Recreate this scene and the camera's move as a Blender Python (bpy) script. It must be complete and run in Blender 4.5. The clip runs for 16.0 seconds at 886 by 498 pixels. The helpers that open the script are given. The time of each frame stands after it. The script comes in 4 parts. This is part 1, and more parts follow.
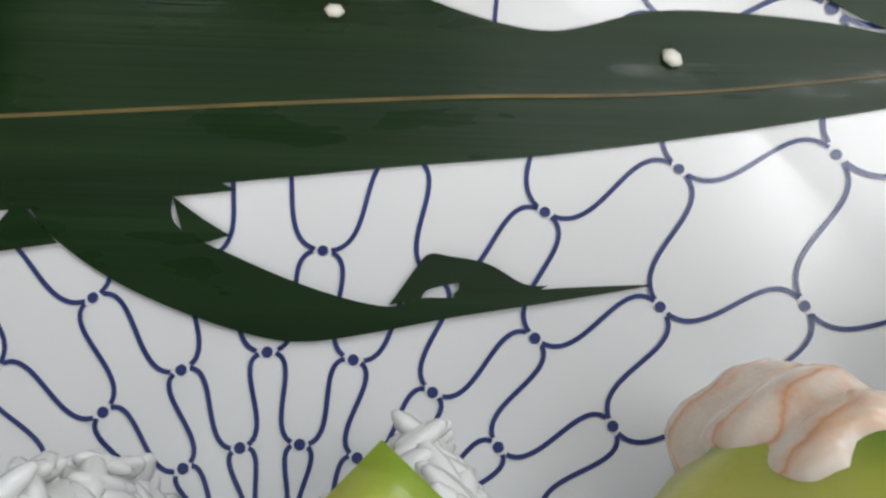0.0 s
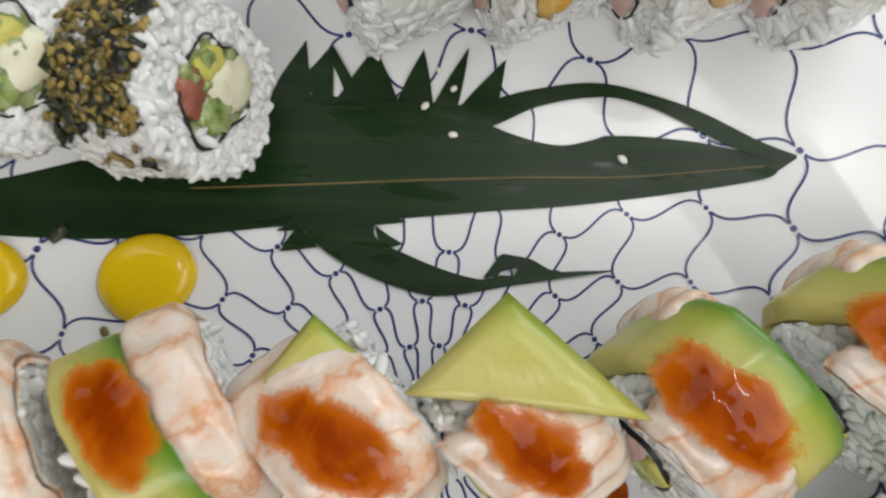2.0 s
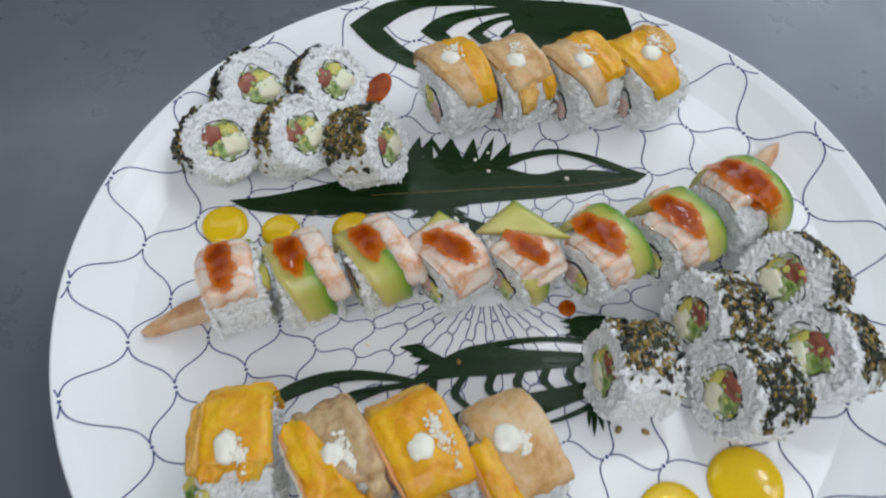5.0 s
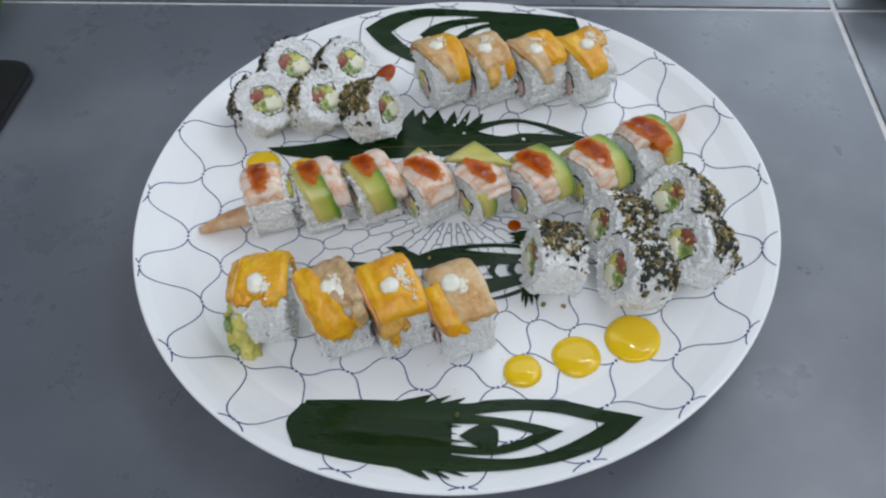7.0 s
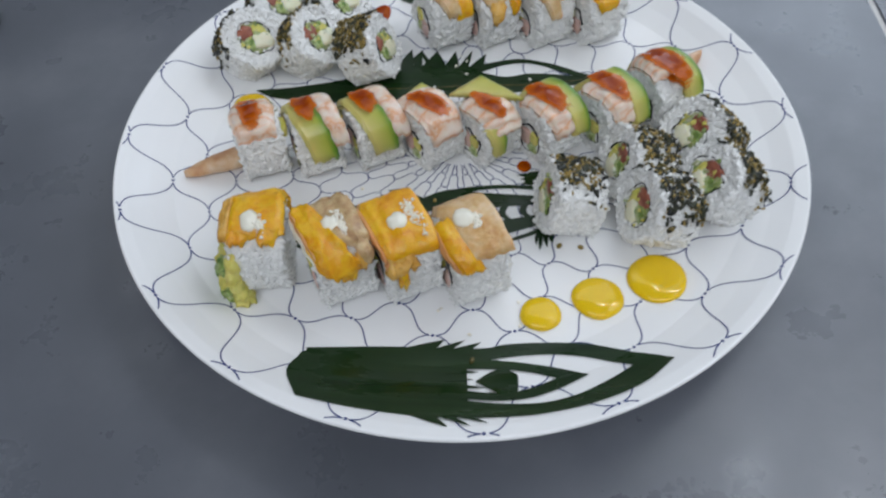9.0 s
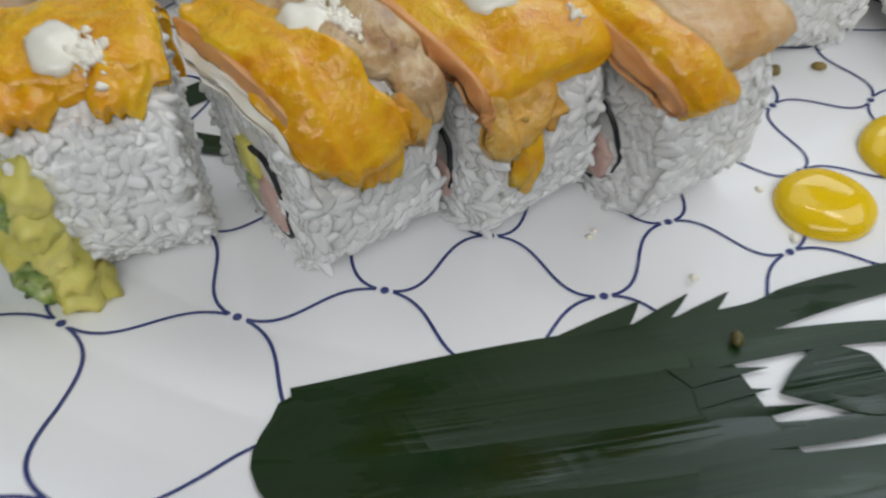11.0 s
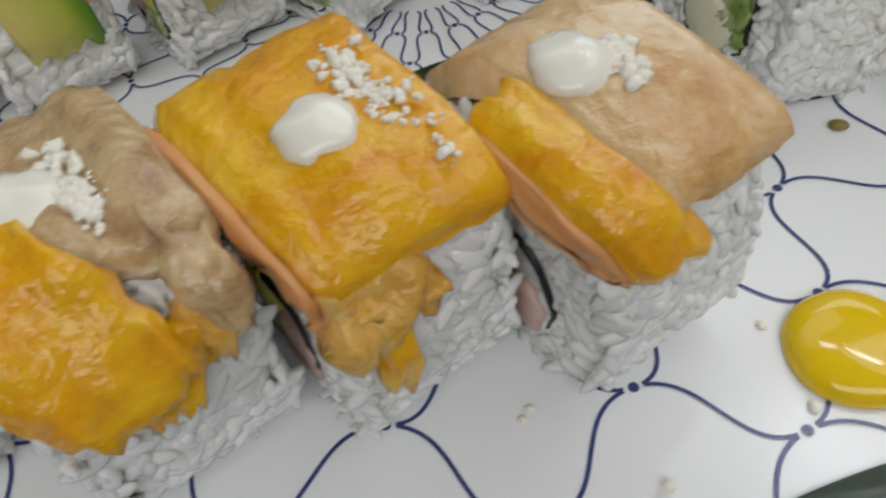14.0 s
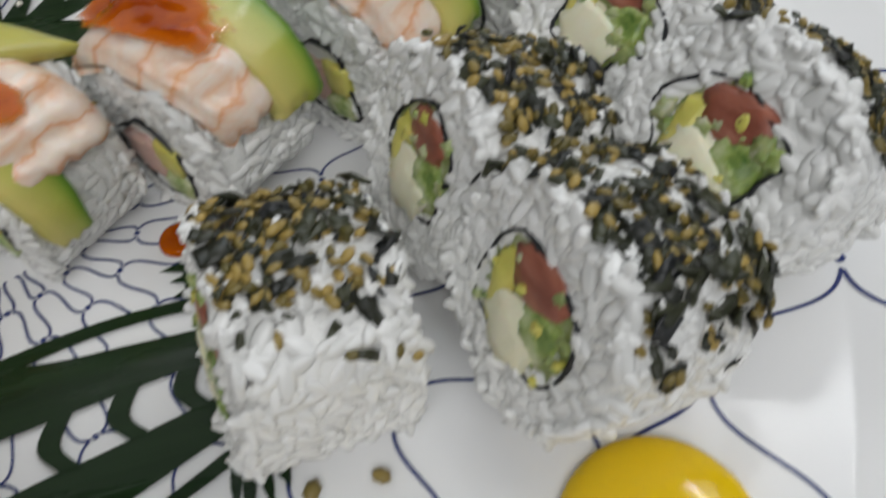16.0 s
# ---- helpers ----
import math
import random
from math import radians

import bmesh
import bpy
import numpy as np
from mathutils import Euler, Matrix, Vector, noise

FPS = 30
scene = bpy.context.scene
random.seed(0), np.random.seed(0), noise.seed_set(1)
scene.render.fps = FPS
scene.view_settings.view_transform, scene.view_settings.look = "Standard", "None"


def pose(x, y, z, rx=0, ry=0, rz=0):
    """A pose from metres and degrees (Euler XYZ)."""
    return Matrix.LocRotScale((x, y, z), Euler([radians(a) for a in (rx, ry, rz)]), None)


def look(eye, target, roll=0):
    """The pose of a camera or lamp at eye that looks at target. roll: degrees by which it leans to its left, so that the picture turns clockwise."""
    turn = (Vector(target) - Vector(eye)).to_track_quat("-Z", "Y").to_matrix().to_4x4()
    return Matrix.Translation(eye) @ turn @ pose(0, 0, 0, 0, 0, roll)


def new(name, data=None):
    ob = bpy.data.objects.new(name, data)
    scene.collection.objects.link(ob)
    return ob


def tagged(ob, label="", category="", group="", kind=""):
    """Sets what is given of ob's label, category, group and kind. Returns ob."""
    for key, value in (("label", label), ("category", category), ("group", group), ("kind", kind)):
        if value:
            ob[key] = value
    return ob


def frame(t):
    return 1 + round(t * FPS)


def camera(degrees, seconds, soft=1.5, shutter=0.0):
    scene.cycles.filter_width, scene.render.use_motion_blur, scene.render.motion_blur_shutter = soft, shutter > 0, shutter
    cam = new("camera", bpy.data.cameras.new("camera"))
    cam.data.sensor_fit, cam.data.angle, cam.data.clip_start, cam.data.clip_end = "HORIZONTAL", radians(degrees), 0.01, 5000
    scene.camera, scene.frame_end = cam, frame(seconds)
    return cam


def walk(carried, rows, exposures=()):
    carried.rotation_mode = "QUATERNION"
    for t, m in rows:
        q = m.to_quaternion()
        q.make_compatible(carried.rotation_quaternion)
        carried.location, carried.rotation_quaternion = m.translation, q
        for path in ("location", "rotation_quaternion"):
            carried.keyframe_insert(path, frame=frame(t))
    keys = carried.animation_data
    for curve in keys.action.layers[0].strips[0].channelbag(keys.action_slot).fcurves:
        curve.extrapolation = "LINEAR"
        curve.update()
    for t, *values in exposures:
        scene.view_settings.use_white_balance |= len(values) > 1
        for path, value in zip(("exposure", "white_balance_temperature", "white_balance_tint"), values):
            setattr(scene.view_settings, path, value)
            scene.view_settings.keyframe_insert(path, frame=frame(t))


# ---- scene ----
cam = camera(61.15, 16.0, soft=2.3, shutter=0.35)
# seconds, eye, and the turn about x, y and z
PATH = [
    (0.0, 0.0156, 0.0275, 0.0886, 9.02, -1.35, 1.32),
    (0.5, 0.0132, 0.0269, 0.1022, 10.27, -1.70, 1.14),
    (1.0, 0.0067, 0.0240, 0.1217, 11.06, -2.57, 1.13),
    (1.5, 0.0028, 0.0109, 0.1429, 12.92, -2.28, 1.30),
    (2.0, -0.0012, -0.0066, 0.1725, 15.63, -1.46, 1.83),
    (2.5, -0.0025, -0.0180, 0.2018, 16.95, -0.31, 2.11),
    (3.0, -0.0014, -0.0385, 0.2311, 20.13, 0.54, 2.34),
    (3.5, 0.0008, -0.0686, 0.2590, 23.66, 1.34, 2.41),
    (4.0, 0.0058, -0.1045, 0.2842, 27.11, 2.32, 2.90),
    (4.5, 0.0004, -0.1396, 0.3019, 30.18, 1.85, 2.27),
    (5.0, -0.0119, -0.1854, 0.3209, 32.78, 0.83, 1.12),
    (5.2, -0.0185, -0.1997, 0.3281, 32.75, 0.68, -0.16),
    (7.3, 0.0340, -0.3304, 0.3723, 39.03, 2.19, 4.51),
    (7.5, 0.0331, -0.3329, 0.3730, 39.33, 2.18, 4.04),
    (8.0, 0.0329, -0.3392, 0.3719, 38.88, 1.76, 3.36),
    (8.2, 0.0321, -0.3412, 0.3699, 38.65, 1.58, 3.25),
    (10.3, -0.0398, -0.2544, 0.1953, 35.94, 0.75, -3.63),
    (10.5, -0.0468, -0.2396, 0.1749, 35.88, 0.44, -5.74),
    (11.0, -0.0550, -0.2076, 0.1267, 37.10, -0.62, -10.47),
    (11.5, -0.0693, -0.1857, 0.0993, 38.39, -2.57, -13.19),
    (12.0, -0.0821, -0.1733, 0.0946, 39.07, -4.36, -14.85),
    (12.5, -0.0794, -0.1721, 0.0956, 41.32, -3.11, -14.58),
    (13.0, -0.0645, -0.1660, 0.1005, 39.48, -1.50, -13.70),
    (13.5, -0.0429, -0.1648, 0.1048, 38.41, 0.83, -12.49),
    (14.0, -0.0203, -0.1620, 0.1101, 36.09, 3.83, -12.06),
    (14.5, 0.0065, -0.1603, 0.1100, 36.02, 7.03, -11.65),
    (15.0, 0.0247, -0.1540, 0.1127, 37.20, 2.81, -13.42),
    (15.5, 0.0474, -0.1432, 0.1137, 37.45, 3.01, -15.29),
    (16.0, 0.0761, -0.1184, 0.1223, 35.51, 3.93, -15.65),
]
# stops, kelvin and tint of the picture along the way
EXPOSURES = [(0, 0.03, 6500, 10), (1.0, 0.18, 6550, 10), (2.0, -0.06, 6700, 10), (3.0, -0.1, 6650, 10), (4.5, -0.21, 6200, 10), (7.5, -0.29, 6000, 10), (8.2, -0.29, 6000, 10), (10.5, -0.37, 6250, 10), (11.5, -0.22, 6450, 10), (13.5, -0.41, 6500, 10), (15.5, -0.4, 6500, 10), (16.0, -0.28, 6500, 10)]
walk(cam, [(t, pose(x, y, z, rx, ry, rz)) for t, x, y, z, rx, ry, rz in PATH], EXPOSURES)

# ---- light ----
world = bpy.data.worlds.new("kitchen_air")
scene.world = world
world.use_nodes = True
world.node_tree.nodes["Background"].inputs[0].default_value = (0.93, 0.96, 1.0, 1)
world.node_tree.nodes["Background"].inputs[1].default_value = 0.75


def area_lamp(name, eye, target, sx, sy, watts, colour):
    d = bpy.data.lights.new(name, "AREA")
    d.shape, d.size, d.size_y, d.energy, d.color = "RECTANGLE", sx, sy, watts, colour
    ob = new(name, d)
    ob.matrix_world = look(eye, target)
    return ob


area_lamp("tube_lamp_light", (0.32, 0.57, 1.27), (0.30, 0.50, 0.0), 0.34, 0.045, 1.3, (0.97, 0.99, 1.0))
area_lamp("tube_lamp_light_near", (0.68, 0.38, 1.27), (0.60, 0.35, 0.0), 0.34, 0.045, 1.3, (0.97, 0.99, 1.0))
# Added fill lamp standing in for ceiling bounce; no panel is known there.
area_lamp("ceiling_fill_light", (-0.1, 1.15, 1.72), (0.0, 0.3, 0.0), 2.4, 1.2, 12.0, (0.97, 0.99, 1.0))
# Added fill that lifts the near sides of the rolls; no such lamp is known.
area_lamp("front_fill_light", (-0.15, -1.25, 1.60), (0.0, 0.0, 0.0), 2.2, 1.0, 29.0, (0.98, 0.99, 1.0))
area_lamp("side_ceiling_light", (1.5, 0.15, 1.72), (1.3, 0.1, 0.0), 1.5, 1.4, 16.0, (0.98, 0.99, 1.0))
# Added bluish lamp at back right, placed from the counter's sheen; no doorway is built.
area_lamp("back_right_light", (1.25, 1.9, 1.05), (0.1, 0.1, 0.0), 1.5, 1.1, 17.0, (0.84, 0.92, 1.0))


# ---- materials ----
def material(name):
    m = bpy.data.materials.new(name)
    m.use_nodes = True
    return m, m.node_tree.nodes, m.node_tree.links, m.node_tree.nodes["Principled BSDF"]


def noise_node(nodes, links, scale, detail=4.0, rough=0.55, stretch=None, kind="Object", distort=0.0):
    tc = nodes.new("ShaderNodeTexCoord")
    n = nodes.new("ShaderNodeTexNoise")
    n.inputs["Scale"].default_value, n.inputs["Detail"].default_value = scale, detail
    n.inputs["Roughness"].default_value, n.inputs["Distortion"].default_value = rough, distort
    if stretch:
        mp = nodes.new("ShaderNodeMapping")
        mp.inputs["Scale"].default_value = stretch
        links.new(tc.outputs[kind], mp.inputs[0])
        links.new(mp.outputs[0], n.inputs[0])
    else:
        links.new(tc.outputs[kind], n.inputs[0])
    return n


def ramp(nodes, links, source, stops):
    r = nodes.new("ShaderNodeValToRGB")
    e = r.color_ramp.elements
    while len(e) < len(stops):
        e.new(0.5)
    for k, (p, c) in zip(e, stops):
        k.position, k.color = p, (*c, 1)
    links.new(source, r.inputs[0])
    return r


def bump(nodes, links, bsdf, source, strength, distance):
    b = nodes.new("ShaderNodeBump")
    b.inputs["Strength"].default_value, b.inputs["Distance"].default_value = strength, distance
    links.new(source, b.inputs["Height"])
    links.new(b.outputs[0], bsdf.inputs["Normal"])


def mottled(name, stops, scale, rough=0.5, bump_scale=0.0, bump_mm=0.3, sss=0.0, radius=(0.004, 0.002, 0.001), coat=0.0, stretch=None, spec=0.5, metal=0.0, detail=5.0, distort=0.0, fine=0.0):
    m, n, l, b = material(name)
    t = noise_node(n, l, scale, detail, stretch=stretch, distort=distort)
    src = t.outputs[0]
    if fine:
        t3 = noise_node(n, l, scale * 7, 6.0, 0.65)
        mx = n.new("ShaderNodeMix")
        mx.inputs["Factor"].default_value = fine
        l.new(src, mx.inputs["A"])
        l.new(t3.outputs[0], mx.inputs["B"])
        src = mx.outputs["Result"]
    r = ramp(n, l, src, stops)
    l.new(r.outputs[0], b.inputs["Base Color"])
    b.inputs["Roughness"].default_value = rough
    b.inputs["Specular IOR Level"].default_value = spec
    b.inputs["Metallic"].default_value = metal
    b.inputs["Coat Weight"].default_value, b.inputs["Coat Roughness"].default_value = coat, 0.12
    if sss:
        b.inputs["Subsurface Weight"].default_value = sss
        b.inputs["Subsurface Radius"].default_value = radius
        b.inputs["Subsurface Scale"].default_value = 1.0
    if bump_scale:
        t2 = noise_node(n, l, bump_scale, 4.0, stretch=stretch)
        bump(n, l, b, t2.outputs[0], 0.6, bump_mm * 0.001)
    return m


def island_tint(m, lo, hi):
    """Each loose piece of a joined mesh gets a tint of its own between two colours."""
    n, l, b = m.node_tree.nodes, m.node_tree.links, m.node_tree.nodes["Principled BSDF"]
    g = n.new("ShaderNodeNewGeometry")
    r = ramp(n, l, g.outputs["Random Per Island"], [(0.0, lo), (1.0, hi)])
    l.new(r.outputs[0], b.inputs["Base Color"])
    return m


PORCELAIN = mottled("glazed_white_porcelain", [(0.3, (0.88, 0.88, 0.88)), (0.7, (0.905, 0.905, 0.90))], 9, rough=0.17, spec=0.42)
BLUE_INK = mottled("cobalt_blue_print", [(0.3, (0.032, 0.046, 0.16)), (0.7, (0.055, 0.074, 0.22))], 300, rough=0.2)
GREY_TILE, _n, _l, _b = material("cloudy_grey_tile")
_t = noise_node(_n, _l, 6.0, 8.0, 0.6)
_r = ramp(_n, _l, _t.outputs[0], [(0.2, (0.088, 0.095, 0.112)), (0.5, (0.125, 0.134, 0.156)), (0.8, (0.205, 0.214, 0.236))])
_l.new(_r.outputs[0], _b.inputs["Base Color"])
_t2 = noise_node(_n, _l, 22.0, 6.0, 0.65)
_r2 = ramp(_n, _l, _t2.outputs[0], [(0.3, (0.22, 0.22, 0.22)), (0.75, (0.44, 0.44, 0.44))])
_l.new(_r2.outputs[0], _b.inputs["Roughness"])
bump(_n, _l, _b, _t2.outputs[0], 0.15, 0.001)
_b.inputs["Specular IOR Level"].default_value = 0.75
GROUT = mottled("white_grout", [(0.3, (0.55, 0.54, 0.52)), (0.7, (0.78, 0.77, 0.75))], 60, rough=0.85, bump_scale=400, bump_mm=0.6)
PAINT = mottled("pale_wall_paint", [(0.3, (0.74, 0.75, 0.77)), (0.7, (0.79, 0.80, 0.81))], 3, rough=0.7)
# Grey put into the ceiling so leaves and sauce mirror a shaded overhead.
DIM_CEILING = mottled("dimmed_ceiling", [(0.3, (0.38, 0.39, 0.40)), (0.7, (0.44, 0.45, 0.46))], 3, rough=0.8)
BLACK = mottled("black_plastic", [(0.3, (0.006, 0.006, 0.007)), (0.7, (0.012, 0.012, 0.013))], 40, rough=0.4)
GREEN_BAG = mottled("green_wrapping", [(0.3, (0.03, 0.09, 0.015)), (0.55, (0.09, 0.19, 0.04)), (0.8, (0.30, 0.42, 0.20))], 26, rough=0.35, bump_scale=60, bump_mm=3)

LEAF, _n, _l, _b = material("cut_bamboo_leaf")
_t = noise_node(_n, _l, 60.0, 5.0, 0.6, stretch=(0.12, 3.0, 1.0))
_r = ramp(_n, _l, _t.outputs[0], [(0.25, (0.006, 0.019, 0.005)), (0.55, (0.011, 0.031, 0.008)), (0.85, (0.022, 0.050, 0.015))])
_l.new(_r.outputs[0], _b.inputs["Base Color"])
_b.inputs["Specular IOR Level"].default_value = 0.30
_q = noise_node(_n, _l, 38.0, 4.0, 0.6, stretch=(0.5, 2.0, 1.0))
_r = ramp(_n, _l, _q.outputs[0], [(0.36, (0.10, 0.10, 0.10)), (0.45, (0.33, 0.33, 0.33)), (0.8, (0.44, 0.44, 0.44))])
_l.new(_r.outputs[0], _b.inputs["Roughness"])
_w = noise_node(_n, _l, 260.0, 2.0, 0.5, stretch=(0.03, 4.0, 1.0))
bump(_n, _l, _b, _w.outputs[0], 0.22, 0.00025)
LEAF_RIB = mottled("leaf_midrib", [(0.3, (0.10, 0.075, 0.02)), (0.7, (0.18, 0.13, 0.04))], 120, rough=0.45)

RICE, _n, _l, _b = material("cooked_sushi_rice")
_g = _n.new("ShaderNodeNewGeometry")
_r = ramp(_n, _l, _g.outputs["Random Per Island"], [(0.0, (0.74, 0.738, 0.715)), (0.6, (0.80, 0.798, 0.775)), (1.0, (0.87, 0.868, 0.85))])
_l.new(_r.outputs[0], _b.inputs["Base Color"])
_b.inputs["Roughness"].default_value = 0.2
RICE_CORE = mottled("packed_rice", [(0.3, (0.80, 0.797, 0.77)), (0.7, (0.84, 0.837, 0.81))], 300, rough=0.4, bump_scale=380, bump_mm=1.4)
NORI = mottled("nori_seaweed", [(0.3, (0.006, 0.007, 0.009)), (0.7, (0.016, 0.018, 0.020))], 200, rough=0.45, bump_scale=500, bump_mm=0.4)
FLAKE = island_tint(mottled("toasted_seaweed_flake", [(0, (0, 0, 0)), (1, (0, 0, 0))], 10, rough=0.4), (0.005, 0.006, 0.008), (0.050, 0.054, 0.026))
SESAME = island_tint(mottled("toasted_sesame", [(0, (0, 0, 0)), (1, (0, 0, 0))], 10, rough=0.38), (0.07, 0.065, 0.014), (0.42, 0.29, 0.075))
SALMON = mottled("raw_fish", [(0.3, (0.22, 0.062, 0.036)), (0.55, (0.36, 0.12, 0.075)), (0.75, (0.50, 0.23, 0.16))], 130, rough=0.3, bump_scale=300, bump_mm=0.5, sss=0.2, stretch=(1, 1, 3))
CREAM_CHEESE = mottled("cream_cheese", [(0.3, (0.80, 0.76, 0.54)), (0.7, (0.88, 0.85, 0.70))], 90, rough=0.42, bump_scale=350, bump_mm=0.7, sss=0.2)
CUCUMBER = mottled("pale_green_cucumber", [(0.32, (0.06, 0.14, 0.02)), (0.5, (0.29, 0.38, 0.10)), (0.66, (0.52, 0.57, 0.32))], 260, rough=0.3, bump_scale=260, bump_mm=0.7, sss=0.2)
AVO_FLESH = mottled("yellow_avocado_flesh", [(0.3, (0.54, 0.50, 0.075)), (0.7, (0.74, 0.66, 0.20))], 120, rough=0.4, bump_scale=240, bump_mm=0.6, sss=0.2)
BED = mottled("mixed_filling", [(0.3, (0.11, 0.18, 0.03)), (0.48, (0.32, 0.37, 0.14)), (0.66, (0.60, 0.59, 0.44))], 170, rough=0.4, bump_scale=300, bump_mm=1.5, sss=0.2)
CRAB = mottled("surimi_stick", [(0.35, (0.62, 0.44, 0.38)), (0.6, (0.55, 0.34, 0.28)), (0.8, (0.62, 0.16, 0.08))], 110, rough=0.35, sss=0.2, stretch=(1, 1, 2), bump_scale=300, bump_mm=0.5)


def with_strip(name, stops, axis, rough, wob, wob_scale, dark=None, coat=0.2, sss=0.2, bump_scale=250, bump_mm=0.4, waves=0.0, patches=None):
    """A material whose colour runs along (0) or across (1) a draped slice, with a wobble."""
    m, n, l, b = material(name)
    at = n.new("ShaderNodeAttribute")
    at.attribute_name = "strip"
    sp = n.new("ShaderNodeSeparateXYZ")
    l.new(at.outputs["Vector"], sp.inputs[0])
    t = noise_node(n, l, wob_scale, 4.0)
    ma = n.new("ShaderNodeMath")
    ma.operation = "MULTIPLY_ADD"
    l.new(t.outputs[0], ma.inputs[0])
    ma.inputs[1].default_value = wob
    l.new(sp.outputs[axis], ma.inputs[2])
    src = ma.outputs[0]
    if waves:
        sn = n.new("ShaderNodeMath")
        sn.operation = "MULTIPLY"
        l.new(src, sn.inputs[0])
        sn.inputs[1].default_value = waves
        fr = n.new("ShaderNodeMath")
        fr.operation = "FRACT"
        l.new(sn.outputs[0], fr.inputs[0])
        src = fr.outputs[0]
    r = ramp(n, l, src, stops)
    hue = r.outputs[0]
    if patches:
        colour, size, level = patches
        t3 = noise_node(n, l, size, 5.0, 0.6, distort=0.8)
        k = ramp(n, l, t3.outputs[0], [(level - 0.03, (0, 0, 0)), (level + 0.16, (0.6, 0.6, 0.6))])
        mx = n.new("ShaderNodeMix")
        mx.data_type = "RGBA"
        l.new(k.outputs[0], mx.inputs["Factor"])
        l.new(hue, mx.inputs[6])
        mx.inputs[7].default_value = (*colour, 1)
        hue = mx.outputs[2]
    l.new(hue, b.inputs["Base Color"])
    b.inputs["Roughness"].default_value = rough
    b.inputs["Coat Weight"].default_value, b.inputs["Coat Roughness"].default_value = coat, 0.08
    b.inputs["Subsurface Weight"].default_value = sss
    b.inputs["Subsurface Radius"].default_value = (0.003, 0.0018, 0.001)
    b.inputs["Subsurface Scale"].default_value = 1.0
    t2 = noise_node(n, l, bump_scale, 4.0)
    bump(n, l, b, t2.outputs[0], 0.5, bump_mm * 0.001)
    return m


AVOCADO = with_strip("avocado_slice", [(0.10, (0.055, 0.17, 0.010)), (0.26, (0.13, 0.27, 0.018)), (0.46, (0.40, 0.44, 0.07)), (0.95, (0.61, 0.54, 0.16))], 1, 0.3, 0.22, 60)
AVOCADO_PALE = with_strip("pale_avocado_slice", [(0.10, (0.08, 0.22, 0.012)), (0.26, (0.26, 0.38, 0.035)), (0.44, (0.52, 0.50, 0.10)), (0.95, (0.62, 0.55, 0.18))], 1, 0.3, 0.2, 60)
SHRIMP = with_strip("boiled_shrimp", [(0.0, (0.74, 0.36, 0.19)), (0.05, (0.78, 0.50, 0.35)), (0.17, (0.83, 0.66, 0.53)), (0.55, (0.85, 0.74, 0.64)), (0.88, (0.82, 0.63, 0.49)), (0.98, (0.75, 0.42, 0.25))], 0, 0.2, 0.42, 95, waves=5.0, bump_scale=150, bump_mm=1.3, coat=0.2, patches=((0.80, 0.40, 0.18), 110.0, 0.52))
YELLOW = mottled("baked_orange_topping", [(0.30, (0.60, 0.19, 0.004)), (0.43, (0.76, 0.34, 0.005)), (0.57, (0.84, 0.48, 0.010)), (0.76, (0.87, 0.57, 0.05))], 55, rough=0.2, bump_scale=190, bump_mm=2.4, sss=0.25, spec=0.5, distort=0.9, fine=0.3)
TAN = mottled("baked_pale_topping", [(0.30, (0.44, 0.19, 0.045)), (0.44, (0.62, 0.37, 0.14)), (0.58, (0.72, 0.52, 0.29)), (0.76, (0.77, 0.64, 0.45))], 42, rough=0.22, bump_scale=190, bump_mm=1.8, sss=0.25, spec=0.5, distort=0.9, fine=0.3)
CRUST = mottled("browned_crumbly_batter", [(0.30, (0.46, 0.20, 0.03)), (0.47, (0.70, 0.38, 0.06)), (0.70, (0.80, 0.58, 0.24))], 110, rough=0.26, bump_scale=240, bump_mm=2.6, spec=0.5, fine=0.3)
SKIN = mottled("fried_translucent_skin", [(0.30, (0.20, 0.115, 0.085)), (0.42, (0.42, 0.25, 0.12)), (0.54, (0.58, 0.41, 0.21)), (0.72, (0.70, 0.57, 0.38))], 70, rough=0.18, bump_scale=210, bump_mm=2.6, sss=0.2, spec=0.5, distort=1.2, fine=0.25)
MEAT = mottled("pink_sliced_meat", [(0.3, (0.66, 0.28, 0.09)), (0.7, (0.78, 0.42, 0.17))], 80, rough=0.38, bump_scale=200, bump_mm=0.4, sss=0.2)
MAYO = mottled("white_mayonnaise", [(0.3, (0.88, 0.84, 0.70)), (0.7, (0.92, 0.89, 0.78))], 60, rough=0.12, coat=0.1)
CRUMB = mottled("white_crumbs", [(0.3, (0.88, 0.82, 0.66)), (0.7, (0.92, 0.89, 0.80))], 200, rough=0.5)
MUSTARD = mottled("yellow_sauce", [(0.3, (0.84, 0.55, 0.005)), (0.7, (0.88, 0.59, 0.008))], 40, rough=0.08, coat=0.0)
TAIL = mottled("fried_shrimp_tail", [(0.3, (0.48, 0.20, 0.07)), (0.5, (0.62, 0.37, 0.19)), (0.7, (0.70, 0.54, 0.38))], 90, rough=0.4, bump_scale=180, bump_mm=1.0, coat=0.2)

SAUCE, _n, _l, _b = material("orange_chilli_sauce")
_a = _n.new("ShaderNodeAttribute")
_a.attribute_name = "strip"
_s = _n.new("ShaderNodeSeparateXYZ")
_l.new(_a.outputs["Vector"], _s.inputs[0])
_t = noise_node(_n, _l, 70.0, 5.0, 0.6, distort=0.6)
_m = _n.new("ShaderNodeMath")
_m.operation = "MULTIPLY_ADD"
_l.new(_t.outputs[0], _m.inputs[0])
_m.inputs[1].default_value = -1.15
_l.new(_s.outputs[2], _m.inputs[2])
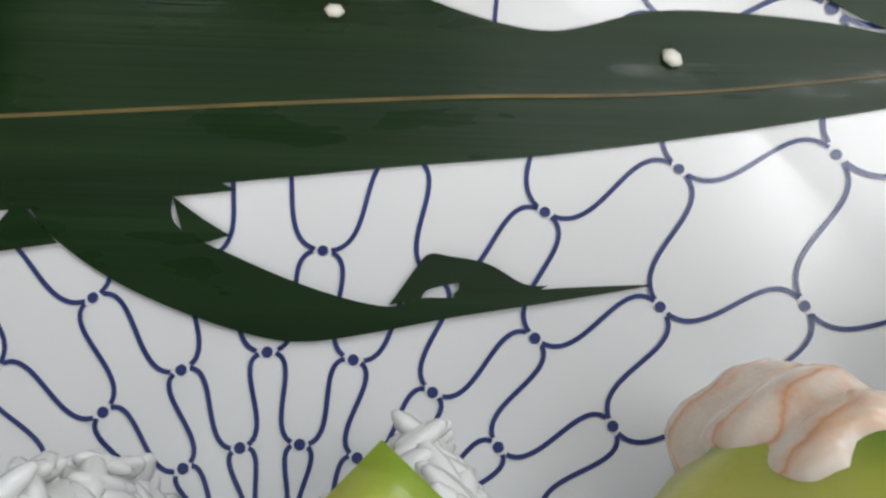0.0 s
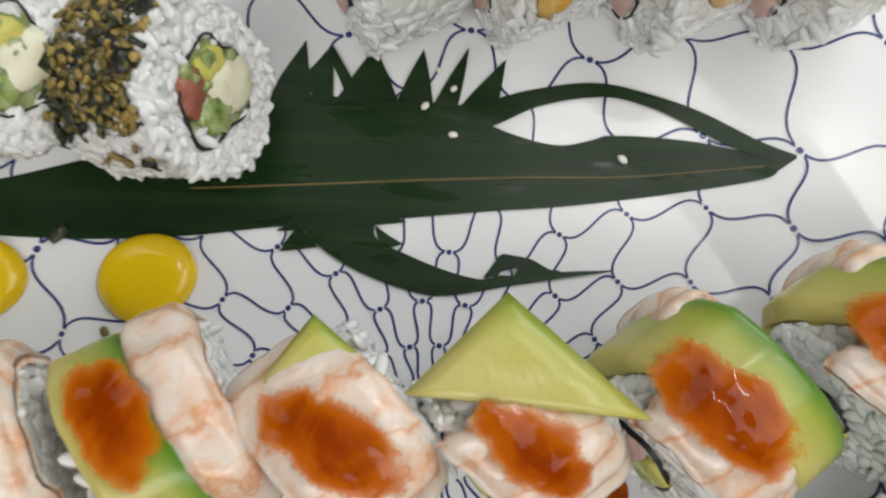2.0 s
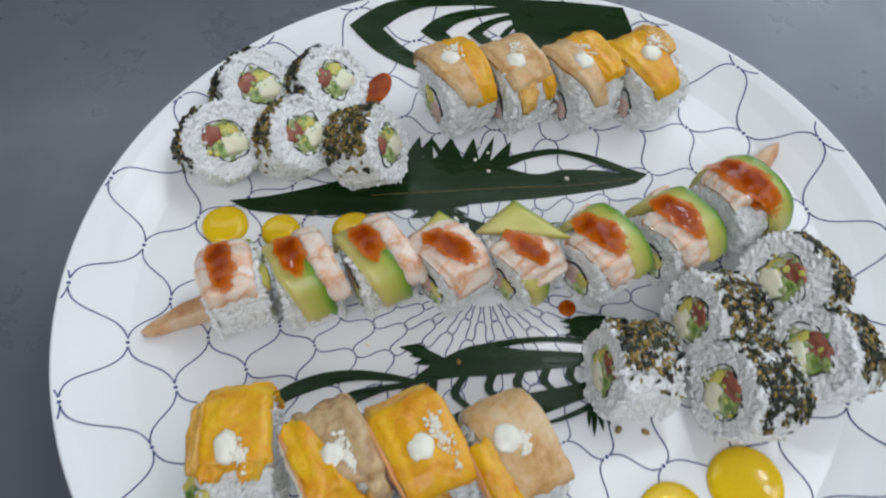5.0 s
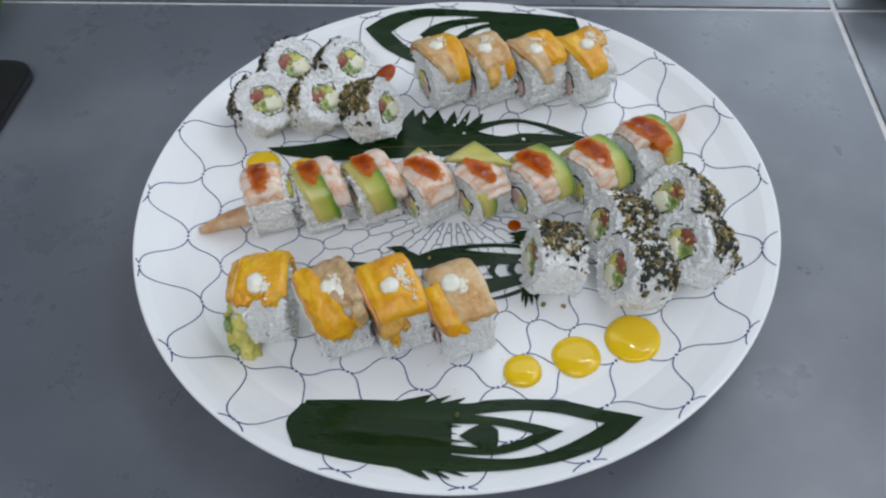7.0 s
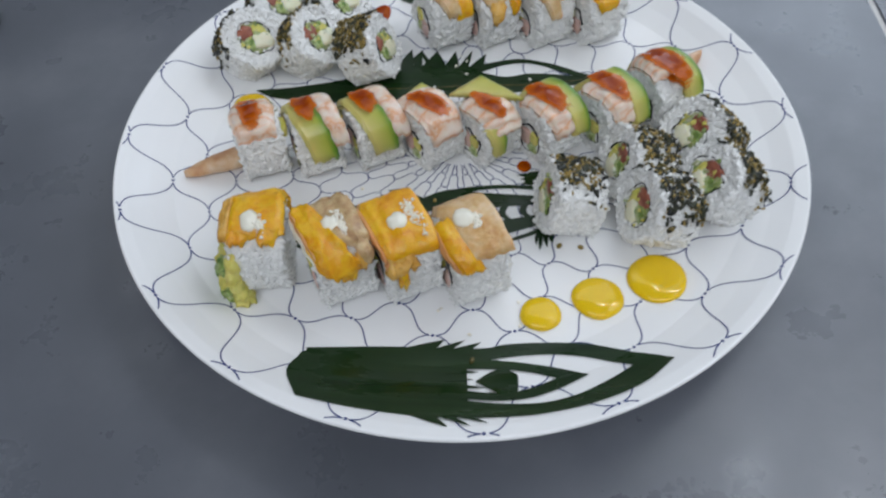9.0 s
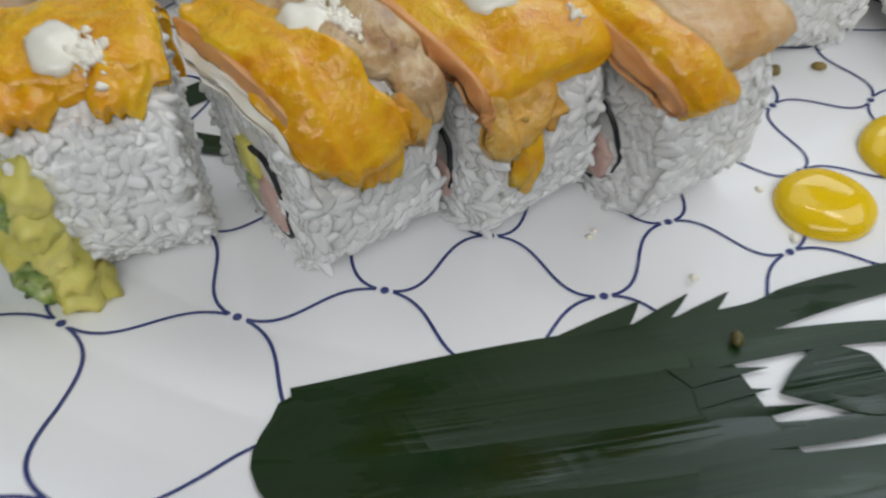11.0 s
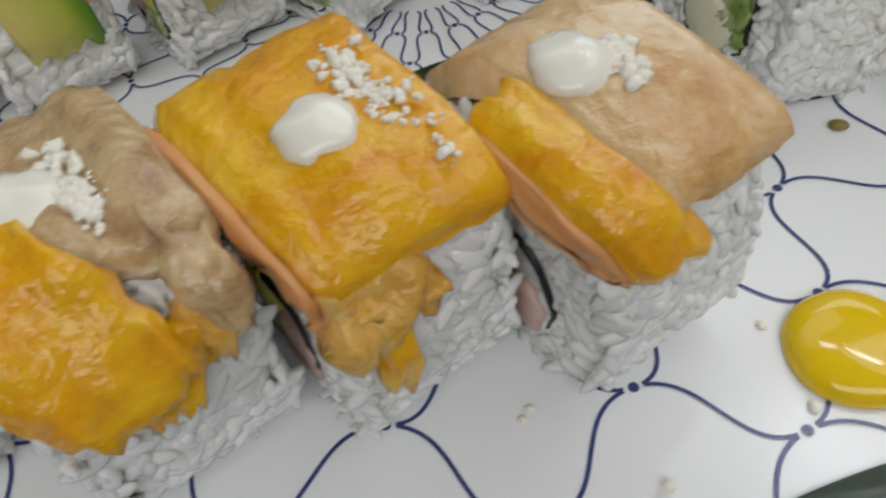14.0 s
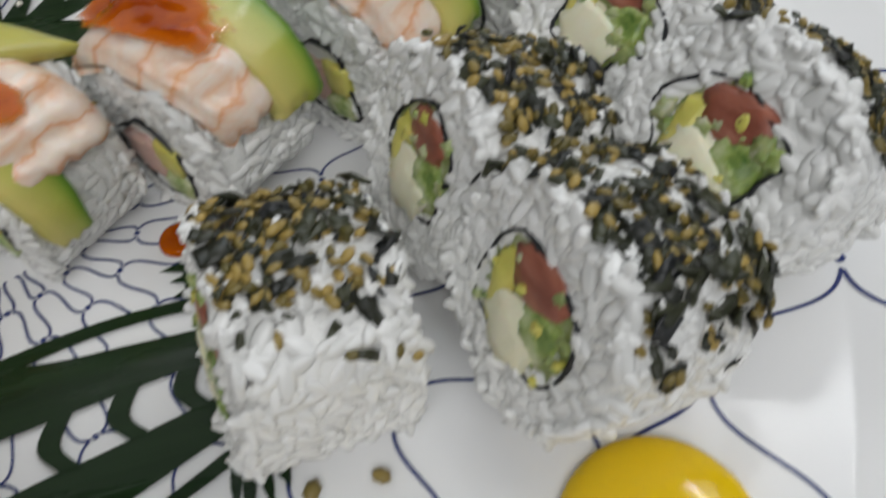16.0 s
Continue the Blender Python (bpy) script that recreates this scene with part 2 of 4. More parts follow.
_r = ramp(_n, _l, _m.outputs[0], [(0.0, (0, 0, 0)), (0.07, (0.55, 0.55, 0.55)), (0.20, (0.97, 0.97, 0.97))])
_l.new(_r.outputs[0], _b.inputs["Alpha"])
_r2 = ramp(_n, _l, _m.outputs[0], [(0.0, (0.80, 0.27, 0.006)), (0.14, (0.56, 0.12, 0.001)), (0.40, (0.28, 0.036, 0.0004))])
_l.new(_r2.outputs[0], _b.inputs["Base Color"])
_b.inputs["Roughness"].default_value, _b.inputs["Coat Weight"].default_value = 0.05, 0.0
bump(_n, _l, _b, noise_node(_n, _l, 120.0, 2.0).outputs[0], 0.5, 0.0012)
_b.inputs["Specular IOR Level"].default_value = 0.22


# ---- building tools ----
def plate_z(r):
    return float(np.interp(r, [0, 0.08, 0.10, 0.117, 0.15, 0.168, 0.180, 0.190, 0.1955], [0, 0, 0.0012, 0.0030, 0.0055, 0.0098, 0.0155, 0.0215, 0.0235]))


def link(name, verts, faces, mat, parent=None, label="", strip=None, smooth=True):
    me = bpy.data.meshes.new(name)
    me.from_pydata([tuple(map(float, v)) for v in verts], [], [tuple(map(int, f)) for f in faces])
    me.materials.append(mat)
    if smooth:
        me.polygons.foreach_set("use_smooth", [True] * len(me.polygons))
    if strip is not None:
        at = me.attributes.new("strip", "FLOAT_VECTOR", "POINT")
        at.data.foreach_set("vector", np.asarray(strip, dtype=np.float32).ravel())
    me.update()
    ob = new(name, me)
    if parent is not None:
        ob.parent = parent
    if label:
        ob["label"] = label
    return ob


def part(name, bm, mat, parent=None, label="", smooth=True):
    me = bpy.data.meshes.new(name)
    bm.to_mesh(me)
    bm.free()
    me.materials.append(mat)
    if smooth:
        me.polygons.foreach_set("use_smooth", [True] * len(me.polygons))
    ob = new(name, me)
    if parent is not None:
        ob.parent = parent
    if label:
        ob["label"] = label
    return ob


def root(name, m):
    ob = new(name)
    ob.empty_display_size = 0.01
    ob.matrix_world = m
    return ob


def grid_faces(nu, nv, wrap_u=False, start=0):
    f = []
    for i in range(nv - 1):
        for j in range(nu if wrap_u else nu - 1):
            k = (j + 1) % nu
            f.append((start + i * nu + j, start + i * nu + k, start + (i + 1) * nu + k, start + (i + 1) * nu + j))
    return f


def lathe(profile, n=128):
    v = [(r * math.cos(2 * math.pi * j / n), r * math.sin(2 * math.pi * j / n), z) for r, z in profile for j in range(n)]
    return v, grid_faces(n, len(profile), True)


def wobble(p, scale, amount, seed=0.0):
    return amount * noise.noise(Vector(p) * scale + Vector((seed, seed * 1.7, -seed)))


def box(x0, x1, y0, y1, z0, z1, bevel=0.0):
    bm = bmesh.new()
    bmesh.ops.create_cube(bm, size=1.0, matrix=Matrix.LocRotScale(((x0 + x1) / 2, (y0 + y1) / 2, (z0 + z1) / 2), None, (x1 - x0, y1 - y0, z1 - z0)))
    if bevel:
        bmesh.ops.bevel(bm, geom=bm.edges[:], offset=bevel, segments=2, affect="EDGES")
    return bm


def ellipsoid(n_ring=6, n_seg=6):
    v = [(0, 0, -1)]
    for i in range(1, n_ring):
        a = -math.pi / 2 + math.pi * i / n_ring
        v += [(math.cos(a) * math.cos(2 * math.pi * j / n_seg), math.cos(a) * math.sin(2 * math.pi * j / n_seg), math.sin(a)) for j in range(n_seg)]
    v.append((0, 0, 1))
    f = [(0, 1 + (j + 1) % n_seg, 1 + j) for j in range(n_seg)]
    f += grid_faces(n_seg, n_ring - 1, True, 1)
    last = len(v) - 1
    f += [(last, last - n_seg + j, last - n_seg + (j + 1) % n_seg) for j in range(n_seg)]
    return np.array(v, dtype=float), f


GRAIN_V, GRAIN_F = ellipsoid(6, 6)
SEED_V, SEED_F = ellipsoid(5, 6)


def scatter(base_v, base_f, places):
    """One joined mesh of many small lumps; each place is a 3 x 4 matrix of axes and origin."""
    verts, faces, o = [], [], 0
    for m in places:
        verts.append(base_v @ m[:, :3].T + m[:, 3])
        faces += [tuple(i + o for i in f) for f in base_f]
        o += len(base_v)
    return np.concatenate(verts) if verts else np.zeros((0, 3)), faces


def frame_on(n, spin, rng):
    n = np.array(n, dtype=float)
    n /= np.linalg.norm(n)
    h = np.array([1.0, 0, 0]) if abs(n[0]) < 0.8 else np.array([0, 1.0, 0])
    a = np.cross(n, h)
    a /= np.linalg.norm(a)
    b = np.cross(n, a)
    return math.cos(spin) * a + math.sin(spin) * b, -math.sin(spin) * a + math.cos(spin) * b, n


# ---- room and counter ----
TABLE = -0.014
# Unseen walls and ceiling, added to close the room for bounce and reflections.
tagged(part("wall_north", box(-2.6, 2.6, 2.6, 2.7, -0.95, 1.8), PAINT), "unseen pale wall closing the room", "wall", kind="structure")
tagged(part("wall_south", box(-2.6, 2.6, -2.7, -2.6, -0.95, 1.8), PAINT), "unseen pale wall closing the room", "wall", kind="structure")
tagged(part("wall_east", box(2.6, 2.7, -2.6, 2.6, -0.95, 1.8), PAINT), "unseen pale wall closing the room", "wall", kind="structure")
tagged(part("wall_west", box(-2.7, -2.6, -2.6, 2.6, -0.95, 1.8), PAINT), "unseen pale wall closing the room", "wall", kind="structure")
tagged(part("ceiling", box(-2.7, 2.7, -2.7, 2.7, 1.8, 1.9), DIM_CEILING), "unseen ceiling, greyed to dim reflections", "ceiling", kind="structure")
tagged(part("floor", box(-2.6, 2.6, -2.6, 2.6, -1.0, -0.95), GREY_TILE), "grey kitchen floor", "floor", kind="structure")

counter = tagged(part("counter", box(-1.2, 1.2, -0.9, 0.95, TABLE - 0.04, TABLE - 0.0015), GROUT), "grey tiled kitchen counter with white grout joints", "counter", kind="structure")
JOINT_X, JOINT_Y, G = 0.3055, 0.2475, 0.0022
for x0, x1 in ((-1.2, JOINT_X - G), (JOINT_X + G, 1.2)):
    for y0, y1 in ((-0.9, JOINT_Y - G), (JOINT_Y + G, 0.95)):
        part("tile", box(x0, x1, y0, y1, TABLE - 0.006, TABLE, 0.0008), GREY_TILE, counter, smooth=False)

# black slab at the edge of the counter
bm = bmesh.new()
pts = []
for cx, cy, a0 in ((-0.374, 0.132, 0), (-0.62, 0.132, 90), (-0.62, -0.10, 180), (-0.374, -0.10, 270)):
    pts += [(cx + 0.022 * math.cos(math.radians(a0 + 15 * i)), cy + 0.022 * math.sin(math.radians(a0 + 15 * i))) for i in range(7)]
base = bm.faces.new([bm.verts.new((x, y, TABLE)) for x, y in pts])
ext = bmesh.ops.extrude_face_region(bm, geom=[base])
bmesh.ops.translate(bm, verts=[v for v in ext["geom"] if isinstance(v, bmesh.types.BMVert)], vec=(0, 0, 0.008))
bmesh.ops.recalc_face_normals(bm, faces=bm.faces[:])
bmesh.ops.bevel(bm, geom=[e for e in bm.edges if abs(e.verts[0].co.z - e.verts[1].co.z) < 1e-5], offset=0.0015, segments=2, affect="EDGES")
tagged(part("tray", bm, BLACK, smooth=False), "flat matt black rounded tray lying on the grey counter", "tray")


def wrapped_bundle(x, y, sx, sy, sz, seed, label):
    v, f = ellipsoid(20, 28)
    out = []
    for p in v:
        q = Vector(p)
        k = 1 + 0.22 * noise.noise(q * 2.1 + Vector((seed, 0, 0))) + 0.10 * noise.noise(q * 6 + Vector((0, seed, 0)))
        out.append((x + p[0] * sx * k, y + p[1] * sy * k, max(TABLE, TABLE + sz + p[2] * sz * k)))
    tagged(link("vegetable_bag", out, f, GREEN_BAG), label, "vegetable")


wrapped_bundle(0.388, 0.272, 0.058, 0.046, 0.024, 1.0, "wrinkled green wrapped vegetable on the grey counter")
wrapped_bundle(-0.462, 0.205, 0.056, 0.042, 0.026, 4.0, "dark green leafy vegetable on the grey counter")

# ---- plate ----
plate = tagged(root("plate", Matrix.Identity(4)), "large round white plate with a blue net of curved lines", "plate")
prof = [(0.0001, 0.0)] + [(r, plate_z(r)) for r in np.union1d(np.linspace(0.004, 0.1955, 150), [0.08, 0.10, 0.117, 0.15, 0.168, 0.180, 0.190])]
prof += [(0.1964, 0.0238), (0.1972, 0.0234), (0.1975, 0.0226), (0.1970, 0.0213), (0.195, 0.0190), (0.187, 0.0108), (0.176, 0.0035), (0.160, -0.003), (0.135, -0.0075), (0.128, -0.0135), (0.124, -0.0138), (0.121, -0.0078), (0.0, -0.0065)]
v, f = lathe(prof, 240)
link("dish", v, f, PORCELAIN, plate)

RINGS = [0.2170, 0.1922, 0.1681, 0.1494, 0.1335, 0.1173, 0.1005, 0.0846, 0.0694, 0.0552, 0.0420, 0.0299, 0.0195, 0.0110]
# the print is not quite even: shifts in mm of some knots, by ring and place
SHIFT = {(2, 26): (-0.8, 3.5), (2, 24): (0.6, 2.7), (2, 22): (-1.0, 2.7), (3, 27): (-1.3, 1.2), (3, 23): (-1.6, 0.7), (4, 28): (0, -1.2), (4, 30): (1.3, -0.6), (5, 31): (1.6, -0.4),
         (1, 27): (-0.6, 0.0), (1, 29): (0.7, -0.9), (1, 31): (1.3, -1.6), (1, 33): (2.0, 0.4), (1, 35): (1.9, 2.1), (1, 3): (-2.7, 1.6), (1, 5): (-3.1, 2.7), (6, 34): (-1.5, 0.2), (5, 35): (-2.0, -0.6),
         (3, 35): (-1.0, 1.9), (3, 37): (-1.5, 3.7), (6, 36): (-1.9, 1.7), (2, 34): (0.8, 2.5), (1, 17): (-0.8, 4.0), (1, 19): (-1.7, 3.8), (1, 21): (-1.5, 2.8), (1, 23): (-3.1, 3.1), (1, 39): (-3.8, 3.2),
         (2, 20): (-1.3, 3.3), (2, 18): (-1.0, 3.4), (3, 21): (-2.2, 0.2), (3, 19): (-1.6, 1.8), (5, 23): (-1.5, -1.8), (2, 4): (-1.1, 1.9), (3, 5): (0.2, 1.0), (5, 5): (0.5, -7.2), (4, 4): (0.3, -2.6), (4, 6): (0.3, -3.0), (6, 4): (1.0, -3.4), (6, 6): (1.0, -3.6),
         (4, 32): (0.7, -0.5), (5, 33): (0.7, -0.5)}


def knot(ring, k):
    a = math.radians(-4 + 9 * k)
    dx, dy = SHIFT.get((ring, k % 40), (0, 0))
    if ring >= 7:
        dx, dy = 2.2 * math.cos(a), -0.9
    return Vector((RINGS[ring] * math.cos(a) + dx / 1000, RINGS[ring] * math.sin(a) + dy / 1000)), Vector((-math.sin(a), math.cos(a)))


def on_plate(p, lift):
    return (p[0], p[1], plate_z(math.hypot(p[0], p[1])) + lift)


def ribbon(points, width, lift):
    """A flat printed line along points of the plate."""
    v, f = [], []
    for i, p in enumerate(points):
        d = (points[min(i + 1, len(points) - 1)] - points[max(i - 1, 0)]).normalized()
        s = Vector((-d.y, d.x)) * width / 2
        v += [on_plate(p + s, lift), on_plate(p - s, lift)]
    return v, [(2 * i, 2 * i + 1, 2 * i + 3, 2 * i + 2) for i in range(len(points) - 1)]


def add_mesh(store, v, f):
    o = len(store[0])
    store[0].extend(v)
    store[1].extend([tuple(i + o for i in q) for q in f])


lines = ([], [])
for ring in range(len(RINGS) - 1):
    for j in range(20):
        k = 2 * j + (ring % 2 == 1)
        for step in (-1, 1):
            (p0, t0), (p1, t1) = knot(ring, k), knot(ring + 1, k + step)
            h = 0.46 * (p1 - p0).length
            q0, q1 = p0 + t0 * h * step, p1 - t1 * h * step
            pts = []
            for i in range(41):
                u = i / 40
                p = p0 * (1 - u) ** 3 + q0 * 3 * u * (1 - u) ** 2 + q1 * 3 * u * u * (1 - u) + p1 * u ** 3
                if p.length < 0.1956 and min((p - p0).length, (p - p1).length) > (0.00130 if ring < 7 else 0.00095):
                    pts.append(p)
            if len(pts) > 2:
                add_mesh(lines, *ribbon(pts, 0.00070 if ring < 7 else 0.00058, 0.00020))
tagged(link("printed_lines", *lines, BLUE_INK, plate, "thin dark blue curved lines"), kind="stuff")
for ring in range(1, len(RINGS) - 1):
    for j in range(20):
        p, t = knot(ring, 2 * j + (ring % 2 == 1))
        rad = 0.00088 if ring < 7 else 0.00066
        v = [on_plate(p, 0.00024)] + [on_plate(p + rad * Vector((math.cos(a * math.pi / 8), math.sin(a * math.pi / 8))), 0.00024) for a in range(16)]
        link("printed_dot", v, [(0, 1 + a, 1 + (a + 1) % 16) for a in range(16)], BLUE_INK, plate)


# ---- cut bamboo leaves ----
def spline(points, n=10):
    p = [Vector(q) for q in points]
    p = [2 * p[0] - p[1]] + p + [2 * p[-1] - p[-2]]
    out = []
    for i in range(1, len(p) - 2):
        for k in range(n):
            u = k / n
            out.append(0.5 * (2 * p[i] + (p[i + 1] - p[i - 1]) * u + (2 * p[i - 1] - 5 * p[i] + 4 * p[i + 1] - p[i + 2]) * u * u + (3 * p[i] - p[i - 1] - 3 * p[i + 1] + p[i + 2]) * u ** 3))
    out.append(p[-2])
    return out


def blade(upper, lower, leaf, lift, name="blade", n=10, mat=None, curl=0.0):
    """A piece of leaf between two edges, each a few corner places in mm; it has thickness and lies on the plate."""
    lift = 0.0004 + (lift - 0.0006) * 0.35
    a, b = spline(upper, n), spline(lower, n)
    m = max(len(a), len(b))
    res = lambda s: [s[min(int(i * (len(s) - 1) / (m - 1) + 1e-6), len(s) - 1)].lerp(s[min(int(i * (len(s) - 1) / (m - 1) + 1e-6) + 1, len(s) - 1)], (i * (len(s) - 1) / (m - 1)) % 1.0) for i in range(m)]
    a, b = res(a), res(b)
    nu = 5
    top, low = [], []
    for p, q in zip(a, b):
        for j in range(nu):
            r = p.lerp(q, j / (nu - 1)) / 1000
            wav = 0.00025 * noise.noise(Vector((r.x * 45, r.y * 45, lift * 3000)))
            z = plate_z(r.length) + lift + wav + curl
            top.append((r.x, r.y, z + 0.00022))
            low.append((r.x, r.y, z))
    f = grid_faces(nu, m)
    o = len(top)
    f += [tuple(reversed([i + o for i in q])) for q in grid_faces(nu, m)]
    for i in range(m - 1):
        f += [(i * nu, (i + 1) * nu, (i + 1) * nu + o, i * nu + o), (i * nu + nu - 1, i * nu + nu - 1 + o, (i + 1) * nu + nu - 1 + o, (i + 1) * nu + nu - 1)]
    return link(name, top + low, f, mat or LEAF, leaf, smooth=False)


def leaf(label):
    return tagged(root("bamboo_leaf", Matrix.Identity(4)), label, "leaf")


def spikes(leafob, tips, valleys, foot, lift):
    """Pointed teeth: each stands between two valleys."""
    for (tx, ty), (ax, ay), (bx, by) in zip(tips, valleys, valleys[1:]):
        blade([(ax, ay), ((ax + tx) / 2 - 0.3, (ay + ty) / 2), (tx, ty)], [(bx, by), ((bx + tx) / 2 + 0.3, (by + ty) / 2), (tx + 0.1, ty)], leafob, lift, "tooth", 4)


l1 = leaf("dark green bamboo leaf cut into spikes on the plate")
blade([(-133, 47), (-110, 52), (-70, 66), (-44, 79), (-20, 80), (8, 79), (13, 74), (29, 69.5), (44, 72.5), (63, 71.5), (77, 69), (88, 68)],
      [(-133, 46.6), (-119, 41), (-87, 40.5), (-60, 42.5), (-39, 45.5), (-8, 49), (12, 51.5), (30, 53.5), (55, 57.5), (79, 62), (84, 64.8), (88, 67.6)], l1, 0.0006)
blade([(2, 76), (9, 79.5), (22, 84), (39, 86.5), (54, 83.5), (66, 79), (79, 72), (88, 68.2)], [(6, 73), (13, 74), (25, 80), (41, 82.8), (52, 80.5), (60, 77), (72, 70.5), (84, 66)], l1, 0.0010)
spikes(l1, [(-47, 87), (-35, 95), (-28.5, 94), (-17.5, 94), (-5, 94), (6.5, 95), (16, 92)], [(-54, 74), (-43, 80), (-33, 79), (-27, 78), (-11, 80), (-2, 79), (4, 78), (13, 73)], 70, 0.0013)
blade([(-44, 76), (-36, 84), (-28.5, 94)], [(-36, 76), (-31.5, 83), (-26.5, 91)], l1, 0.0012, "tooth", 4)
blade([(-17, 76), (-22, 84), (-28, 94)], [(-22.5, 76), (-25, 83), (-29, 91)], l1, 0.0015, "tooth", 4)
blade([(-14.5, 50), (-14.5, 43.8), (-6.9, 39.9), (2.6, 36.3), (10.8, 34.5), (14.9, 35.6), (19.3, 35.8), (29.2, 37.0), (42, 37.9)], [(-33, 48), (-29.6, 42.7), (-21.8, 37.2), (-12.3, 33.1), (-3, 30.5), (2.9, 30.3), (10.7, 31.7), (18.6, 33.4), (29.2, 35.3), (42, 37.7)], l1, 0.0010)
blade([(11.2, 34.7), (13.5, 38.1), (15.6, 40.8), (18.4, 40.6)], [(14.9, 35.6), (15.5, 36.5), (16.9, 37.0), (19.5, 37.6)], l1, 0.0011, n=4)
blade([(17.8, 40.7), (22.6, 39.9), (26.9, 37.6), (29.9, 37.4)], [(19.3, 37.6), (19.3, 36.8), (19.1, 35.7), (26.5, 35.9)], l1, 0.0012, n=4)
spikes(l1, [(-37, 39.5)], [(-33, 46), (-28, 41)], 0, 0.0008)
spikes(l1, [(-38, 44.5)], [(-33, 48), (-31, 45)], 0, 0.0009)
spikes(l1, [(-8, 42.5)], [(-15, 47), (-13, 41)], 0, 0.0008)
spikes(l1, [(-7.5, 48)], [(-16, 52), (-15, 47)], 0, 0.0009)
blade([(-60, 54.6), (-36, 56.5), (-9.5, 58.7), (18, 60.6), (46, 62.0), (80, 65.6)], [(-60, 54.2), (-36, 56.0), (-9.5, 58.2), (18, 60.1), (46, 61.6), (80, 65.3)], l1, 0.0011, "midrib", mat=LEAF_RIB)

l2 = leaf("dark green bamboo leaf cut into curved prongs near the plate rim")
blade([(13.5, 188.7), (51.6, 183.5), (83, 176.7)], [(26, 152.6), (45, 151.9), (91, 154)], l2, 0.0008)
# four nested prongs, each with an upper and a lower arm that meet in a point
blade([(-79, 166.8), (-68, 175.8), (-55.5, 183), (-38, 188), (-18.7, 189.4), (16.7, 188.3)], [(-59.2, 168), (-49.8, 175.4), (-36.3, 181.7), (-21.9, 183.8), (-2.6, 184.7), (16.8, 183.3)], l2, 0.0010)
blade([(-79, 166.8), (-70.8, 160), (-59.5, 152.3), (-46.6, 145.9), (-32.3, 140.6)], [(-59.2, 168), (-51.9, 162.4), (-43, 156.1), (-32.6, 151.2), (-23, 147)], l2, 0.0012)
blade([(-37, 168.7), (-28.2, 175.9), (-15.4, 180.9), (0.7, 183), (16.8, 184)], [(-21.7, 169.4), (-13.8, 175), (-2.5, 178.2), (10.4, 180.1), (18.4, 180)], l2, 0.0014)
blade([(-37, 168.7), (-26.4, 162.4), (-15.2, 155.5), (-5.6, 151.1), (7, 147.2)], [(-21.7, 169.4), (-15.2, 163.6), (-5.6, 157.4), (3.9, 153.5), (13.4, 150.2)], l2, 0.0009)
blade([(-8.6, 169), (-0.9, 174.4), (10.4, 178.2), (22, 179.5)], [(0.3, 169.1), (7.2, 173.6), (15.2, 176.1), (23.2, 176.2)], l2, 0.0011)
blade([(-8.6, 169), (-0.8, 162), (8.7, 156.5), (18.2, 152.8)], [(0.3, 169.1), (7.2, 163.8), (16.7, 159.1), (24.5, 155.3)], l2, 0.0013)
blade([(10.4, 167.4), (16.8, 172.9), (28, 176.6)], [(15.8, 167.8), (21.3, 172.6), (29.5, 173.9)], l2, 0.0008)
blade([(10.4, 167.4), (16.7, 161.9), (26.1, 156)], [(15.8, 167.8), (21.2, 164.1), (29.4, 160.5)], l2, 0.0010)
blade([(20, 187), (24, 182), (29, 175)], [(60, 182), (60, 178), (60, 174)], l2, 0.0012, n=4)
blade([(31, 176), (31.5, 168), (29.5, 156)], [(70, 178), (70, 168), (70, 154)], l2, 0.0014, n=4)
spikes(l2, [(24.8, 172.3), (21.3, 170.2), (20.5, 167.6), (24.7, 164.4)], [(32, 175.5), (32, 172), (31.4, 169), (31, 166), (30.2, 161.5)], 0, 0.0008)

l3 = leaf("dark green bamboo leaf cut with windows and prongs")
blade([(-104.7, -67.5), (-96.2, -59.6), (-86.6, -52.7), (-74, -47.7), (-60, -46), (-46.5, -47.1), (-30.7, -50.2)], [(-94.9, -67.4), (-87.7, -61.7), (-76.7, -56.2), (-63, -51.9), (-48.6, -51), (-30.6, -52.3)], l3, 0.0006)
blade([(-104.7, -67.5), (-97.3, -74.5), (-87.6, -78.9), (-78, -82)], [(-94.9, -67.4), (-88.6, -71.7), (-81.4, -74.5), (-74, -76.6)], l3, 0.0008)
blade([(-75, -65.9), (-66.9, -59.7), (-55.5, -54.9), (-32, -51)], [(-61.2, -64.3), (-55, -60.6), (-45.9, -56.6), (-33, -54)], l3, 0.0009)
blade([(-75, -65.9), (-68.3, -69), (-60, -70.9), (-38, -70.7)], [(-61.2, -64.3), (-57, -66.2), (-49.9, -67.3), (-38.3, -66.7)], l3, 0.0011)
blade([(-48.8, -62.3), (-42.7, -60.1), (-36.5, -54.6)], [(-47.3, -62.6), (-40.8, -63), (-34, -57.7)], l3, 0.0013, n=5)
blade([(-40.8, -62.2), (-36.5, -54.6), (-29.6, -46.9), (-19, -39.5), (-8, -33.8), (5.5, -30.9)], [(-36, -62), (-30.5, -55.2), (-23.5, -51), (-14, -49.1), (-5.6, -48.5), (5.5, -47.8)], l3, 0.0010)
blade([(4.3, -30.9), (16.6, -28.9), (31.4, -27.9), (52, -28.6)], [(4.4, -34.6), (19, -31.6), (33.7, -30.6), (52, -31.9)], l3, 0.0012)
blade([(4.2, -32.8), (16.4, -34.6), (31, -35.3), (55, -36.5)], [(4, -47.8), (13.6, -46.7), (25.6, -45), (55, -41.5)], l3, 0.0014)
